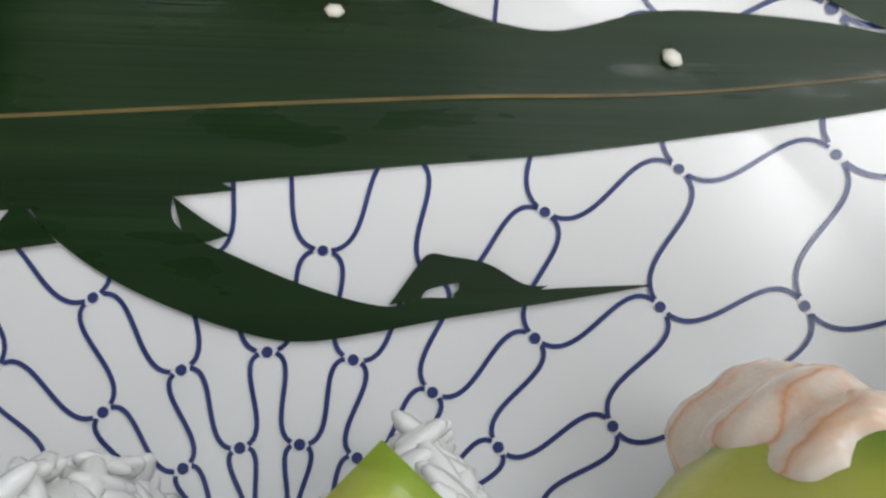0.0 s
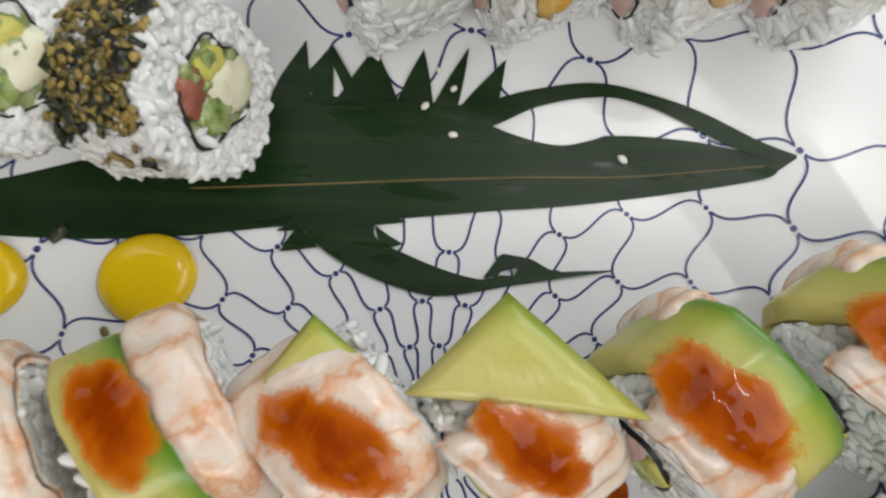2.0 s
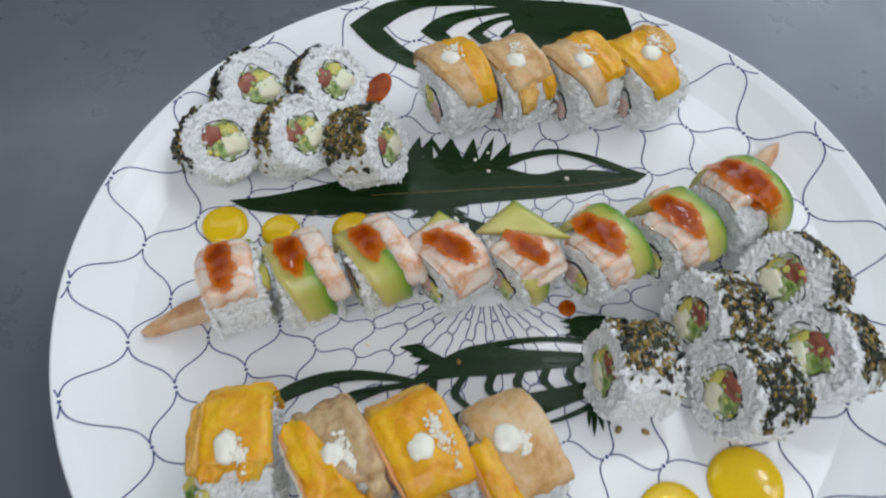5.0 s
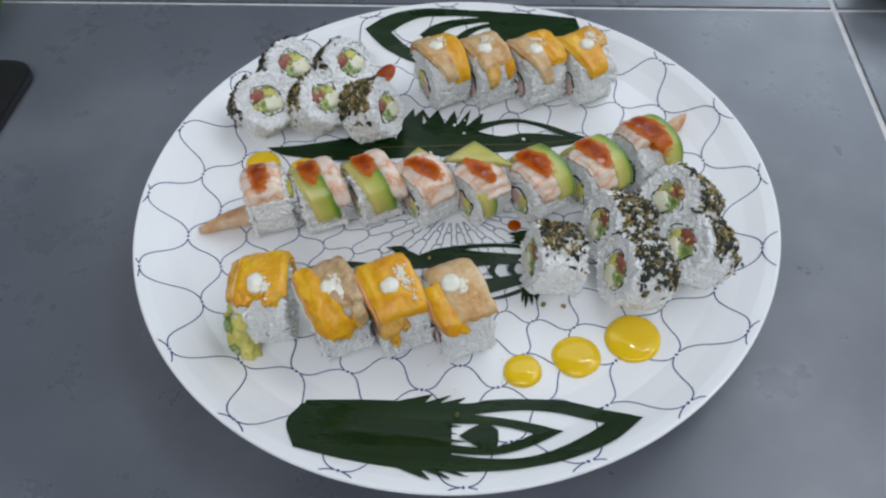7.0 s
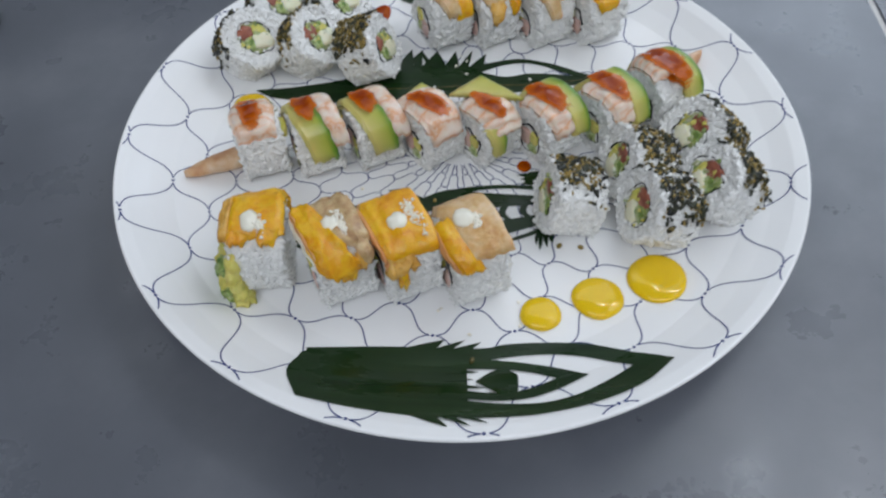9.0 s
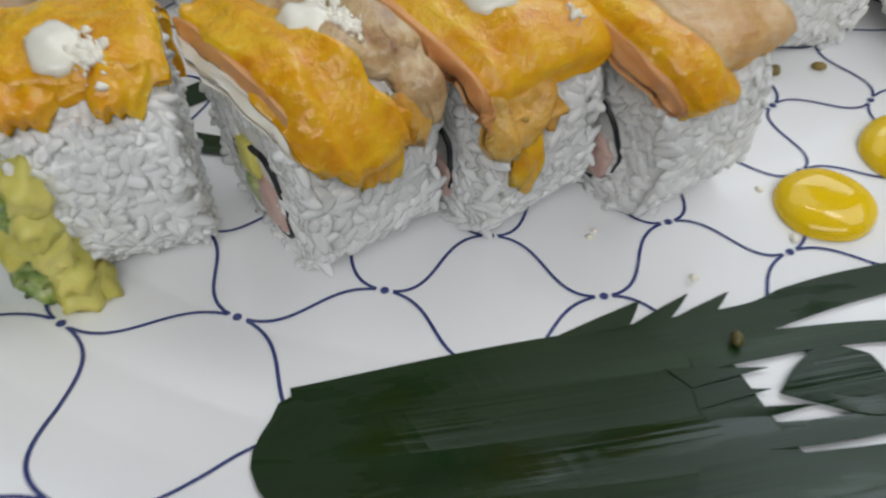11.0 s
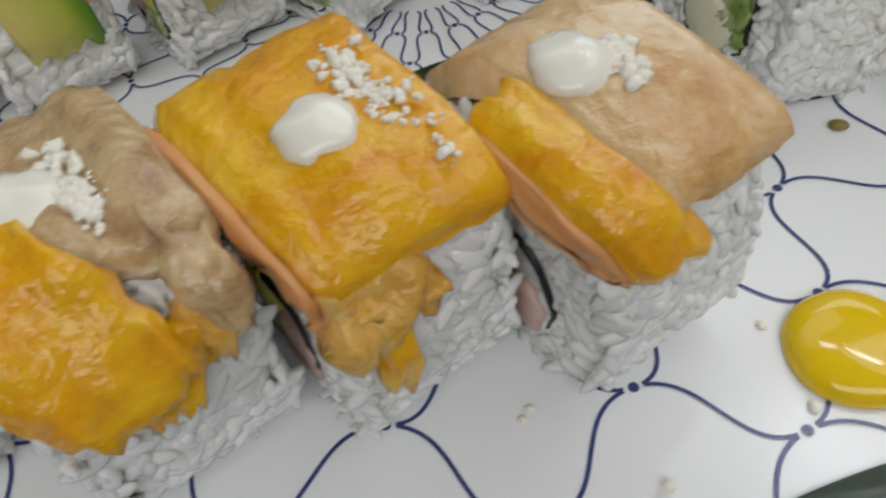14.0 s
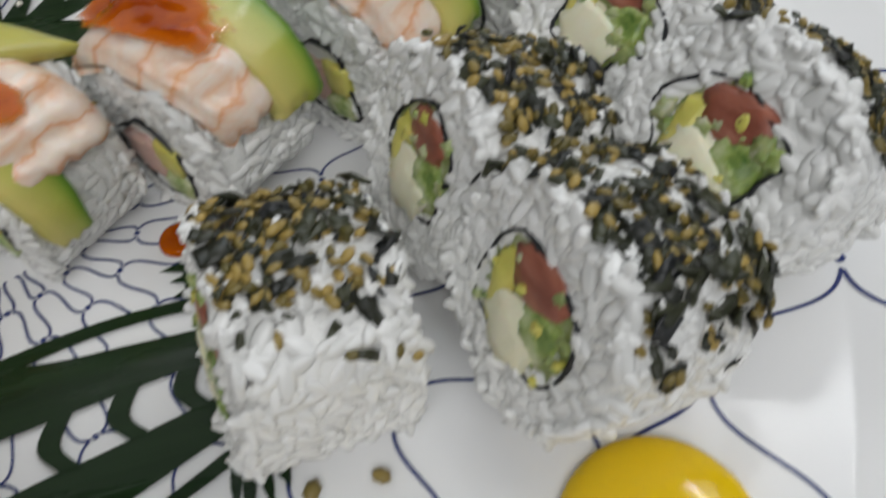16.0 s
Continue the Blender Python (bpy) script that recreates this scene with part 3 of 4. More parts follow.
blade([(-24.9, -63.2), (-18.4, -68), (-5.6, -62.5), (12, -57.7), (23.9, -55.4), (41.9, -51.4), (58, -46.5)], [(-26, -69), (-18, -71.5), (-4, -72), (5.9, -70.9), (21, -67.8), (35.2, -62.3), (58, -53)], l3, 0.0007)
for x, y, bend, drop in ((-23.5, -52, -0.4, 17), (-9, -49, -4.7, 14), (4, -47.5, -2.4, 11.6), (17.2, -45.6, -2.6, 11.2), (29.2, -43.9, -2.5, 10.4), (40.4, -42.5, -1.8, 9.6)):
    blade([(x - 2, y + 1), (x - 2 + bend, y - drop * 0.55), (x - 0.8, y - drop)], [(x + 2, y + 1), (x + 2 + bend, y - drop * 0.55), (x + 3.2, y - drop)], l3, 0.0015, "bridge", 4)
blade([(22, -71), (34.9, -66.4), (55, -56.5)], [(22.6, -71.6), (35.4, -68.6), (55, -60)], l3, 0.0013)
spikes(l3, [(45.4, -71.9), (47.3, -76.2), (51.5, -73.7), (54.6, -71)], [(45, -66), (47, -66.5), (49.5, -66.5), (52, -66), (55, -64)], 0, 0.0011)
blade([(45, -67), (46, -62), (50, -58)], [(55.5, -66), (57, -62), (58, -58)], l3, 0.0012, n=4)
blade([(-39.9, -34.2), (-31.4, -32.7), (-25, -36.3), (-17, -40.2)], [(-35.5, -36.4), (-32.4, -38.4), (-28, -41), (-20, -44.5)], l3, 0.0012, n=4)
spikes(l3, [(-35, -38.8), (-33, -42.8)], [(-31, -36.5), (-29, -40), (-23, -43.6)], 0, 0.0008)
blade([(40, -20), (44.5, -16.9), (58, -16.5)], [(40.5, -26.5), (46, -28), (58, -31)], l3, 0.0014, n=4)
spikes(l3, [(35.6, -19.8), (37.5, -23), (37.8, -27)], [(43, -18), (41.7, -21.8), (42.1, -24.8), (45, -28)], 0, 0.0012)

l4 = leaf("large dark green bamboo leaf cut into an eye shape with fringes")
blade([(-69, -145), (-40, -142), (-10, -141.5), (6, -144), (9, -153), (0, -161)], [(-66, -177), (-40, -181), (-10, -183.5), (10, -182), (9, -172), (0, -162)], l4, 0.0006, n=8)
blade([(-66, -145.4), (-63, -155), (-61, -177.8)], [(-71, -148), (-75, -161), (-67, -177)], l4, 0.0007, n=4)
blade([(-6, -141.5), (17, -141), (28, -138.5), (45, -137), (68, -137.5), (95, -145.5), (106, -150)], [(4, -150), (17, -148), (38, -144.5), (52, -143.8), (66, -145.5), (80, -149.5), (90, -153)], l4, 0.0009)
blade([(106, -150), (90, -164.5), (68, -175), (45, -181), (28, -183), (5, -184), (-14, -184)], [(88, -152), (76, -160.5), (61, -169), (45, -174), (28, -174.5), (10, -173), (-6, -172)], l4, 0.0010)
blade([(2, -146), (20, -147.5), (35, -149), (51, -152), (67, -156.5)], [(2, -154), (14, -153.5), (28, -153.5), (40, -155), (53, -158.6)], l4, 0.0013)
blade([(67, -156.5), (51, -166), (36, -171.5), (20, -172.5), (2, -171)], [(52, -158.4), (40, -164.5), (28, -167.5), (14, -167), (2, -165)], l4, 0.0014)
blade([(14, -161), (20, -156), (27, -153), (33, -156), (34, -158)], [(14.2, -161.5), (20, -165), (27, -169), (33, -167), (34, -164)], l4, 0.0017)
spikes(l4, [(-2, -136.5), (8, -136.5), (16, -137.5)], [(-20, -141.5), (-6, -142), (2, -142), (10, -143)], 0, 0.0011)
spikes(l4, [(2, -190), (12, -189), (20, -187)], [(-16, -183), (-4, -183), (4, -183), (10, -182)], 0, 0.0011)
spikes(l4, [(15, -155.5), (13, -160), (19, -164.5), (24, -169)], [(-3, -152), (0, -157), (-1, -161.5), (0, -166), (-3, -171)], 0, 0.0012)


# ---- rolls ----
def fan(faces):
    return [(f[0], f[i], f[i + 1]) for f in faces for i in range(1, len(f) - 1)]


GRAIN_T, SEED_T = np.array(fan(GRAIN_F)), np.array(fan(SEED_F))


def link_many(name, base_v, base_t, mats, mat, parent, floor=None, label=""):
    """Many small lumps as one joined mesh; mats is an (n, 3, 4) array of axes and origin."""
    m = np.asarray(mats)
    n, nv = len(m), len(base_v)
    v = (np.einsum("nij,vj->nvi", m[:, :, :3], base_v) + m[:, None, :, 3]).reshape(-1, 3)
    if floor is not None:
        v = floor(v)
    t = (base_t[None] + (np.arange(n) * nv)[:, None, None]).reshape(-1, 3)
    me = bpy.data.meshes.new(name)
    me.vertices.add(len(v))
    me.vertices.foreach_set("co", v.astype(np.float32).ravel())
    me.loops.add(t.size)
    me.loops.foreach_set("vertex_index", t.astype(np.int32).ravel())
    me.polygons.add(len(t))
    me.polygons.foreach_set("loop_start", np.arange(0, t.size, 3, dtype=np.int32))
    me.polygons.foreach_set("use_smooth", np.ones(len(t), dtype=bool))
    me.materials.append(mat)
    me.update()
    me.validate()
    ob = new(name, me)
    ob.parent = parent
    if label:
        ob["label"] = label
    return ob


CHUNK_V = np.array([v * (1 + 0.9 * noise.noise(Vector(v) * 2.3)) for v in SEED_V])


class Roll:
    """One cut piece of a roll: x runs along the roll to the visible cut face, y across it, z up on the face."""

    def __init__(self, name, m, L, a, H, seed, power=2.5):
        self.ob, self.m = root(name, m), np.array(m)
        self.L, self.a, self.H, self.n, self.seed = L, a, H, power, seed
        self.rng = random.Random(seed)
        self.loose = 0.18

    def sec(self, ang, h=0.0):
        c, s, e = math.cos(ang), math.sin(ang), 2 / self.n
        k = 1 + 0.10 * noise.noise(Vector((c * 1.3, s * 1.3, self.seed * 1.9))) + 0.05 * noise.noise(Vector((c * 3.1, s * 3.1, self.seed * 0.7)))
        return (self.a * k + h) * math.copysign(abs(c) ** e, c), self.H / 2 + (self.H / 2 * k + h) * math.copysign(abs(s) ** e, s)

    def over(self, v, h):
        return self.sec(math.radians(90 - 110 * v), h)

    def floor(self, v):
        """Pieces settle on the plate: nothing sinks below it."""
        w = v @ self.m[:3, :3].T + self.m[:3, 3]
        r = np.hypot(w[:, 0], w[:, 1])
        z = np.interp(r, [0, 0.08, 0.10, 0.117, 0.15, 0.168, 0.180, 0.190, 0.1955], [0, 0, 0.0012, 0.0030, 0.0055, 0.0098, 0.0155, 0.0215, 0.0235]) + 0.0004
        w[:, 2] = np.maximum(w[:, 2], z)
        return (w - self.m[:3, 3]) @ self.m[:3, :3]

    def rice(self, count, hole=0.0105, core=RICE_CORE):
        n, prof = 40, [(-self.L, 0.02), (-self.L, 0.8), (-self.L + 0.0012, 0.92), (-self.L + 0.004, 1), (0, 1.0), (self.L - 0.004, 1), (self.L - 0.0012, 0.92), (self.L, 0.8), (self.L, 0.02)]
        v = []
        for x, k in prof:
            for j in range(n):
                y, z = self.sec(2 * math.pi * j / n)
                p = (x, y * k, self.H / 2 + (z - self.H / 2) * k)
                w = 1 + wobble(p, 90, 0.05, self.seed)
                v.append((p[0], p[1] * w, self.H / 2 + (p[2] - self.H / 2) * w))
        v = self.floor(np.array(v))
        link("rice_core", v, grid_faces(n, len(prof), True), core, self.ob)
        g, places = self.rng, []
        for i in range(int(count * 1.9)):
            if g.random() < 0.56:
                ang = g.uniform(0, 2 * math.pi)
                x = g.uniform(-self.L, self.L)
                y, z = self.sec(ang, -0.0004 + g.uniform(-0.0003, 0.0004))
                nrm = (0.25 * x / self.L, math.cos(ang), math.sin(ang))
                p = (x, y, z)
            else:
                side = 1 if g.random() < 0.6 else -1
                ang, k = g.uniform(0, 2 * math.pi), math.sqrt(g.random())
                y, z = self.sec(ang)
                y, z = y * k, self.H / 2 + (z - self.H / 2) * k
                if side > 0 and math.hypot(y, z - self.H * 0.5) < hole:
                    continue
                p, nrm = (side * (self.L - 0.0004 + g.uniform(-0.0003, 0.0004)), y, z), (side, 0.3 * y / self.a, 0.3 * (z / self.H - 0.5))
            s, t, u = frame_on(np.array(nrm) + np.array([g.gauss(0, self.loose) for _ in range(3)]), g.uniform(0, math.pi), g)
            q = g.uniform(0.88, 1.22)
            places.append(np.column_stack([t * 0.00140 * q, u * 0.00102, s * 0.0030 * q, np.array(p)]))
        tagged(link_many("rice_grains", GRAIN_V, GRAIN_T, places, RICE, self.ob, self.floor, "sticky white rice grains"), kind="stuff")
        return self

    def strip(self, name, mat, v0, v1, xs, ws, off, thick, label="", ragged=0.0006, nv=28, nu=15, soft=4.0, lump=0.0, seg=0):
        """A slice draped over the piece from v0 (far side) to v1 (near side); xs and ws in mm at even steps along it."""
        top, low, att = [], [], []
        for i in range(nv):
            s = i / (nv - 1)
            v = v0 + (v1 - v0) * s
            xc = float(np.interp(s, np.linspace(0, 1, len(xs)), xs)) / 1000
            w = float(np.interp(s, np.linspace(0, 1, len(ws)), ws)) / 1000
            end = max(0.0, 1 - abs(2 * s - 1) ** (10 if soft < 6 else 26)) ** 0.5
            for j in range(nu):
                u = 2 * j / (nu - 1) - 1
                k = max(0.0, 1 - abs(u) ** soft) ** 0.5
                rag = wobble((v * 6, u * 2, self.seed), 1.3, ragged, self.seed)
                x = xc + (w + rag) * u
                h = off + thick * (0.15 + 0.85 * k * end)
                h += lump * noise.noise(Vector((x * 160, v * 3.4, self.seed * 3.1))) * k * end
                h += 0.45 * lump * noise.noise(Vector((x * 420, v * 9.5, self.seed * 1.3))) * k * end
                if seg:
                    h += 0.0013 * k * abs(math.sin(math.pi * seg * s + 0.5 * u))
                dv = wobble((u * 2, v0 * 3, self.seed), 1.7, 0.03 + 25 * ragged, self.seed + 3) * (2 * s - 1)
                y, z = self.over(v + dv, h)
                y2, z2 = self.over(v + dv, off - 0.0012)
                top.append((x, y, z))
                low.append((x, y2, z2))
                att.append((s, (u + 1) / 2, (1 - u * u) * (1 - (2 * s - 1) ** 2) ** 0.7))
        o, f = len(top), grid_faces(nu, nv)
        f += [tuple(reversed([q + o for q in p])) for p in grid_faces(nu, nv)]
        for i in range(nv - 1):
            a, b = i * nu, (i + 1) * nu
            f += [(a, a + o, b + o, b), (a + nu - 1, b + nu - 1, b + nu - 1 + o, a + nu - 1 + o)]
        for j in range(nu - 1):
            c = (nv - 1) * nu + j
            f += [(j, j + 1, j + 1 + o, j + o), (c, c + o, c + o + 1, c + 1)]
        return link(name, self.floor(np.array(top + low)), f, mat, self.ob, label, att + att)

    def lump(self, name, mat, x, y, z, rx, ry, rz, label="", rough=0.18, spin=0.0, cut=0.62):
        v, f = ellipsoid(12, 16)
        out = []
        for p in v:
            q = Vector(p)
            p = [math.copysign(abs(c) ** cut, c) for c in p]
            k = 1 + (0.17 if cut < 0.8 else 0.07 if cut < 1 else 0.03) * noise.noise(q * 4.5 + Vector((z * 700, self.seed, y * 700))) + rough * noise.noise(q * 1.8 + Vector((self.seed, x * 900, z * 900)))
            yy, zz = p[1] * ry * k, p[2] * rz * k
            out.append((x + p[0] * rx * k, y + yy * math.cos(spin) - zz * math.sin(spin), z + yy * math.sin(spin) + zz * math.cos(spin)))
        return link(name, self.floor(np.array(out)), f, mat, self.ob, label)

    def nori_ring(self, r, cy, cz, thick=0.0005, squash=1.0):
        n, v = 36, []
        for rad, x in ((r - thick, self.L + 0.0002), (r - thick, self.L + 0.0011), (r, self.L + 0.0009), (r, self.L - 0.001)):
            for j in range(n):
                a = 2 * math.pi * j / n
                k = rad * (1 + 0.30 * noise.noise(Vector((math.cos(a) * 1.6, math.sin(a) * 1.6, self.seed * 2.3))))
                v.append((x, cy + k * math.cos(a), cz + k * math.sin(a) * squash))
        link("nori_ring", v, grid_faces(n, 4, True), NORI, self.ob, "thin black seaweed sheet")
        d = [(self.L + 0.0003, cy, cz)] + v[:n]
        link("filling_bed", d, [(0, 1 + j, 1 + (j + 1) % n) for j in range(n)], BED if r > 0.0107 else RICE_CORE, self.ob)

    def crumbs(self, name, mat, count, spot, size, label="", base=(CHUNK_V, SEED_T)):
        """Small bits on the draped surface round places (v, x mm, spread v, spread x mm, height)."""
        g, places = self.rng, []
        for i in range(int(count * 1.5)):
            v, x = g.gauss(spot[0], spot[2] * 0.75), g.gauss(spot[1], spot[3] * 0.8) / 1000
            y, z = self.over(v, spot[4] + g.uniform(0, 0.0006))
            s, t, u = frame_on((g.gauss(0, 0.5), g.gauss(0, 0.5), 1), g.uniform(0, 6.3), g)
            q = size * g.choice((0.4, 0.6, 0.8, 1.1, 1.9))
            places.append(np.column_stack([s * q * 1.1, t * q * 0.9, u * q * 0.7, (x, y, z)]))
        tagged(link_many(name, *base, places, mat, self.ob, None, label), kind="stuff")


def facing(phi, x, y, z=None, lean=0.0):
    """The pose of an upright piece whose cut face looks towards phi degrees."""
    return pose(x, y, plate_z(math.hypot(x, y)) if z is None else z, 0, lean, phi)


def clump(r, mat, v0, v1, x0, x1, count, size, h=0.0016):
    """An uneven run of batter lumps over the side of a piece."""
    for i in range(count):
        v, x = r.rng.uniform(v0, v1), r.rng.uniform(x0, x1) / 1000
        y, z = r.over(v, h)
        s = size * r.rng.uniform(0.7, 1.3)
        r.lump("batter_lump", mat, x, y, z, s, s * r.rng.uniform(0.6, 1.1), s * r.rng.uniform(0.6, 1.1), rough=0.8, spin=r.rng.uniform(-0.6, 0.6), cut=0.8)


def drape(r, mat, v0, v1, x0, x1, thick=0.0036):
    """A torn edge of batter that hangs over the side of a piece."""
    xc, w = (x0 + x1) / 2, (x1 - x0) / 2
    r.strip("batter_edge", mat, v0, v1, [xc, xc + 0.2 * w, xc + 0.5 * w], [w, w * 0.9, w * 0.5], 0.0009, thick, lump=0.0024, ragged=0.0016, soft=5.0)


def mayo(r, v, x, rx=5.2, ry=5.6, h=0.0050):
    y, z = r.over(v, h - 0.0008)
    r.lump("mayonnaise", MAYO, x / 1000, y, z, rx / 1000, ry / 1000, 0.0030, "glossy dot of white mayonnaise", 0.22, cut=1.0)


def wedge(r, left, right, apex, z_base, z_apex, thick, label=""):
    """A flat pointed slice of avocado lying under the topping; corners in mm from the piece's middle."""
    n, top, low, att, ids = 12, [], [], [], {}
    inv = r.m[:3, :3].T
    for i in range(n + 1):
        for j in range(n + 1 - i):
            a, b = i / n, j / n
            c = 1 - a - b
            w = np.array([apex[0] * a + left[0] * c + right[0] * b, apex[1] * a + left[1] * c + right[1] * b]) / 1000
            edge = max(0.0, min(1.0, 6 * min(b, c) + 0.05)) ** 0.5
            z = z_base + (z_apex - z_base) * a ** 1.4 + thick * (0.35 + 0.65 * edge) + 0.0005 * noise.noise(Vector((a * 4, b * 4, r.seed)))
            ids[i, j] = len(top)
            p = inv @ np.array([w[0], w[1], 0.0])
            top.append((p[0], p[1], z))
            low.append((p[0] * 0.97, p[1] * 0.97, z_base + (z_apex - z_base) * a ** 1.4))
            att.append((a, 0.12 + 0.8 * c + 0.25 * (1 - a), 0.5))
    f, o = [], len(top)
    for i in range(n):
        for j in range(n - i):
            f.append((ids[i, j], ids[i, j + 1], ids[i + 1, j]))
            if j < n - i - 1:
                f.append((ids[i, j + 1], ids[i + 1, j + 1], ids[i + 1, j]))
    ring = [ids[0, j] for j in range(n + 1)] + [ids[i, n - i] for i in range(1, n + 1)] + [ids[i, 0] for i in range(n - 1, 0, -1)]
    f += [tuple(q + o for q in reversed(p)) for p in f]
    f += [(ring[k], ring[k] + o, ring[(k + 1) % len(ring)] + o, ring[(k + 1) % len(ring)]) for k in range(len(ring))]
    link("avocado_slice", top + low, f, AVOCADO_PALE, r.ob, label, att + att)


# the eight shrimp and avocado pieces across the middle
MID = "shrimp rolls across the plate"


def shrimp_roll(i, phi, x, y, label):
    r = Roll("shrimp_roll", facing(phi, x, y - 0.002), 0.0122, 0.0168, 0.038, 20 + i, 2.3)
    tagged(r.ob, label, "sushi roll", MID)
    r.rice(520, 0.0095)
    r.nori_ring(0.0100, 0.000, 0.0155)
    r.lump("crab_stick", CRAB, r.L + 0.0003, -0.003, 0.0160, 0.0016, 0.0048, 0.0055)
    r.lump("avocado_piece", AVO_FLESH, r.L + 0.0003, 0.0045, 0.0185, 0.0014, 0.0035, 0.0042)
    r.lump("cucumber_piece", CUCUMBER, r.L + 0.0003, 0.0035, 0.0105, 0.0014, 0.0042, 0.0030)
    return r


r = shrimp_roll(0, 200, -0.114, -0.015, "end piece of shrimp roll with orange sauce and loose rice")
r.strip("shrimp", SHRIMP, -0.75, 0.45, [0, 1, 1], [11, 13, 11], 0.0004, 0.0036, seg=5, lump=0.0006, soft=3.0, ragged=0.0010)
r.strip("avocado_slice", AVOCADO_PALE, -1.0, -0.55, [0, -3], [9, 10], 0.0004, 0.003, soft=11.0)
r.strip("sauce", SAUCE, -0.57, 0.46, [3, 2, 1], [9.9, 10.6, 9.2], 0.0038, 0.0022, "glossy orange red sauce", ragged=0.0024, lump=0.0010)
r.lump("avocado_piece", AVO_FLESH, -0.0135, 0.004, 0.030, 0.003, 0.006, 0.004)
for i, phi, x, y in ((1, 204, -0.083, -0.009), (2, 208, -0.050, -0.001)):
    r = shrimp_roll(i, phi, x, y, "shrimp roll with a broad green avocado slice and sauce")
    r.strip("avocado_slice", AVOCADO, -0.72, 0.86, [8, 5, 1, -2], [8, 8.5, 9, 7.5], 0.0006, 0.0040, "ripe green and yellow avocado slice", soft=11.0)
    r.strip("shrimp", SHRIMP, -0.85, 0.70, [-5, -8, -12], [8, 6.5, 5.5], 0.0006, 0.0046, seg=6, lump=0.0005, soft=3.0, ragged=0.0010)
    r.strip("sauce", SAUCE, -0.49, 0.34, [6, 3, 2], [9.2, 10.6, 7.9], 0.0040, 0.0028, "glossy orange red sauce", ragged=0.0024, lump=0.0010)
r = shrimp_roll(3, 220, -0.016, 0.000, "shrimp roll with a yellow avocado wedge and sauce")
wedge(r, (-15, 7), (9, 8), (-6, 20), 0.0372, 0.0362, 0.0036)
r.strip("shrimp", SHRIMP, -0.66, 0.70, [4, 1, 0], [11, 13, 11], 0.0004, 0.0040, seg=6, lump=0.0006, soft=3.0, ragged=0.0010)
r.strip("sauce", SAUCE, -0.37, 0.46, [9, 2, -5], [7.9, 11.2, 9.2], 0.0042, 0.0020, "glossy orange red sauce", ragged=0.0024, lump=0.0010)
r = shrimp_roll(4, 220, 0.017, 0.003, "shrimp roll under a large pale avocado wedge with sauce")
wedge(r, (-22, 3), (21, 0), (-4, 22), 0.0395, 0.0380, 0.0042, "pale yellow green avocado wedge")
r.strip("avocado_slice", AVOCADO, 0.42, 0.92, [6, 5], [7, 4], 0.0005, 0.0035, soft=11.0)
r.strip("shrimp", SHRIMP, -0.14, 0.66, [6, 1, -2], [10, 12, 11], 0.0004, 0.0040, seg=5, lump=0.0006, soft=3.0, ragged=0.0010)
r.strip("sauce", SAUCE, -0.23, 0.48, [8, 3, -1], [7.9, 10.6, 7.9], 0.0042, 0.0020, "glossy orange red sauce", ragged=0.0024, lump=0.0010)
for i, phi, x, y in ((5, 219, 0.052, 0.006), (6, 216, 0.088, 0.016)):
    r = shrimp_roll(i, phi, x, y, "shrimp roll ringed by a green avocado slice with sauce")
    r.strip("shrimp", SHRIMP, -0.95, -0.45, [-7, -8], [8, 7], 0.0006, 0.0048, seg=3, soft=3.0, ragged=0.0010)
    r.strip("avocado_slice", AVOCADO, -0.80, 0.78, [2, -5, -8, -9], [12, 9, 7, 6], 0.0008, 0.0046, "ripe green and yellow avocado slice", soft=11.0)
    r.strip("shrimp", SHRIMP, -0.22, 0.70, [8, 4, 1], [7, 8, 7], 0.0004, 0.0042, seg=4, lump=0.0006, soft=3.0, ragged=0.0010)
    r.strip("sauce", SAUCE, -0.45, 0.46, [6, 2, -1], [11.2, 12.5, 7.9], 0.0046, 0.0022, "glossy orange red sauce", ragged=0.0024, lump=0.0010)
r = shrimp_roll(7, 213, 0.120, 0.032, "end shrimp roll ringed by avocado and covered with sauce")
r.strip("avocado_slice", AVOCADO, -0.95, 0.86, [0, -6, -9, -9], [11, 9, 7, 5], 0.0008, 0.0046, "ripe green and yellow avocado slice", soft=11.0)
r.strip("shrimp", SHRIMP, -0.45, 0.20, [6, 6], [7, 7], 0.0008, 0.0044, seg=4, soft=3.0, ragged=0.0010)
r.strip("sauce", SAUCE, -0.69, 0.65, [2, 1, -6], [14.5, 14.5, 9.2], 0.0044, 0.0024, "glossy orange red sauce", ragged=0.0024, lump=0.0010)

# the eight pieces with a baked orange topping, four behind and four in front
def topped_roll(seed, phi, x, y, group, label, count=600, H=0.0365, hole=0.0095, lean=0):
    r = Roll("topped_roll", facing(phi, x, y, None, lean), 0.0130, 0.0205, H + 0.002, seed, 2.7)
    tagged(r.ob, label, "sushi roll", group)
    r.loose = 0.45 if seed == 50 else 0.17
    r.rice(count, hole)
    r.nori_ring(0.0100, 0.000, 0.0145)
    r.lump("crab_stick", CRAB, r.L + 0.0003, 0.0035, 0.0120, 0.0018, 0.0050, 0.0052)
    r.lump("avocado_piece", AVO_FLESH, r.L + 0.0003, -0.0045, 0.0185, 0.0016, 0.0035, 0.0046, spin=0.4)
    r.lump("cucumber_piece", CUCUMBER, r.L + 0.0003, -0.0045, 0.0100, 0.0016, 0.0035, 0.0030)
    return r


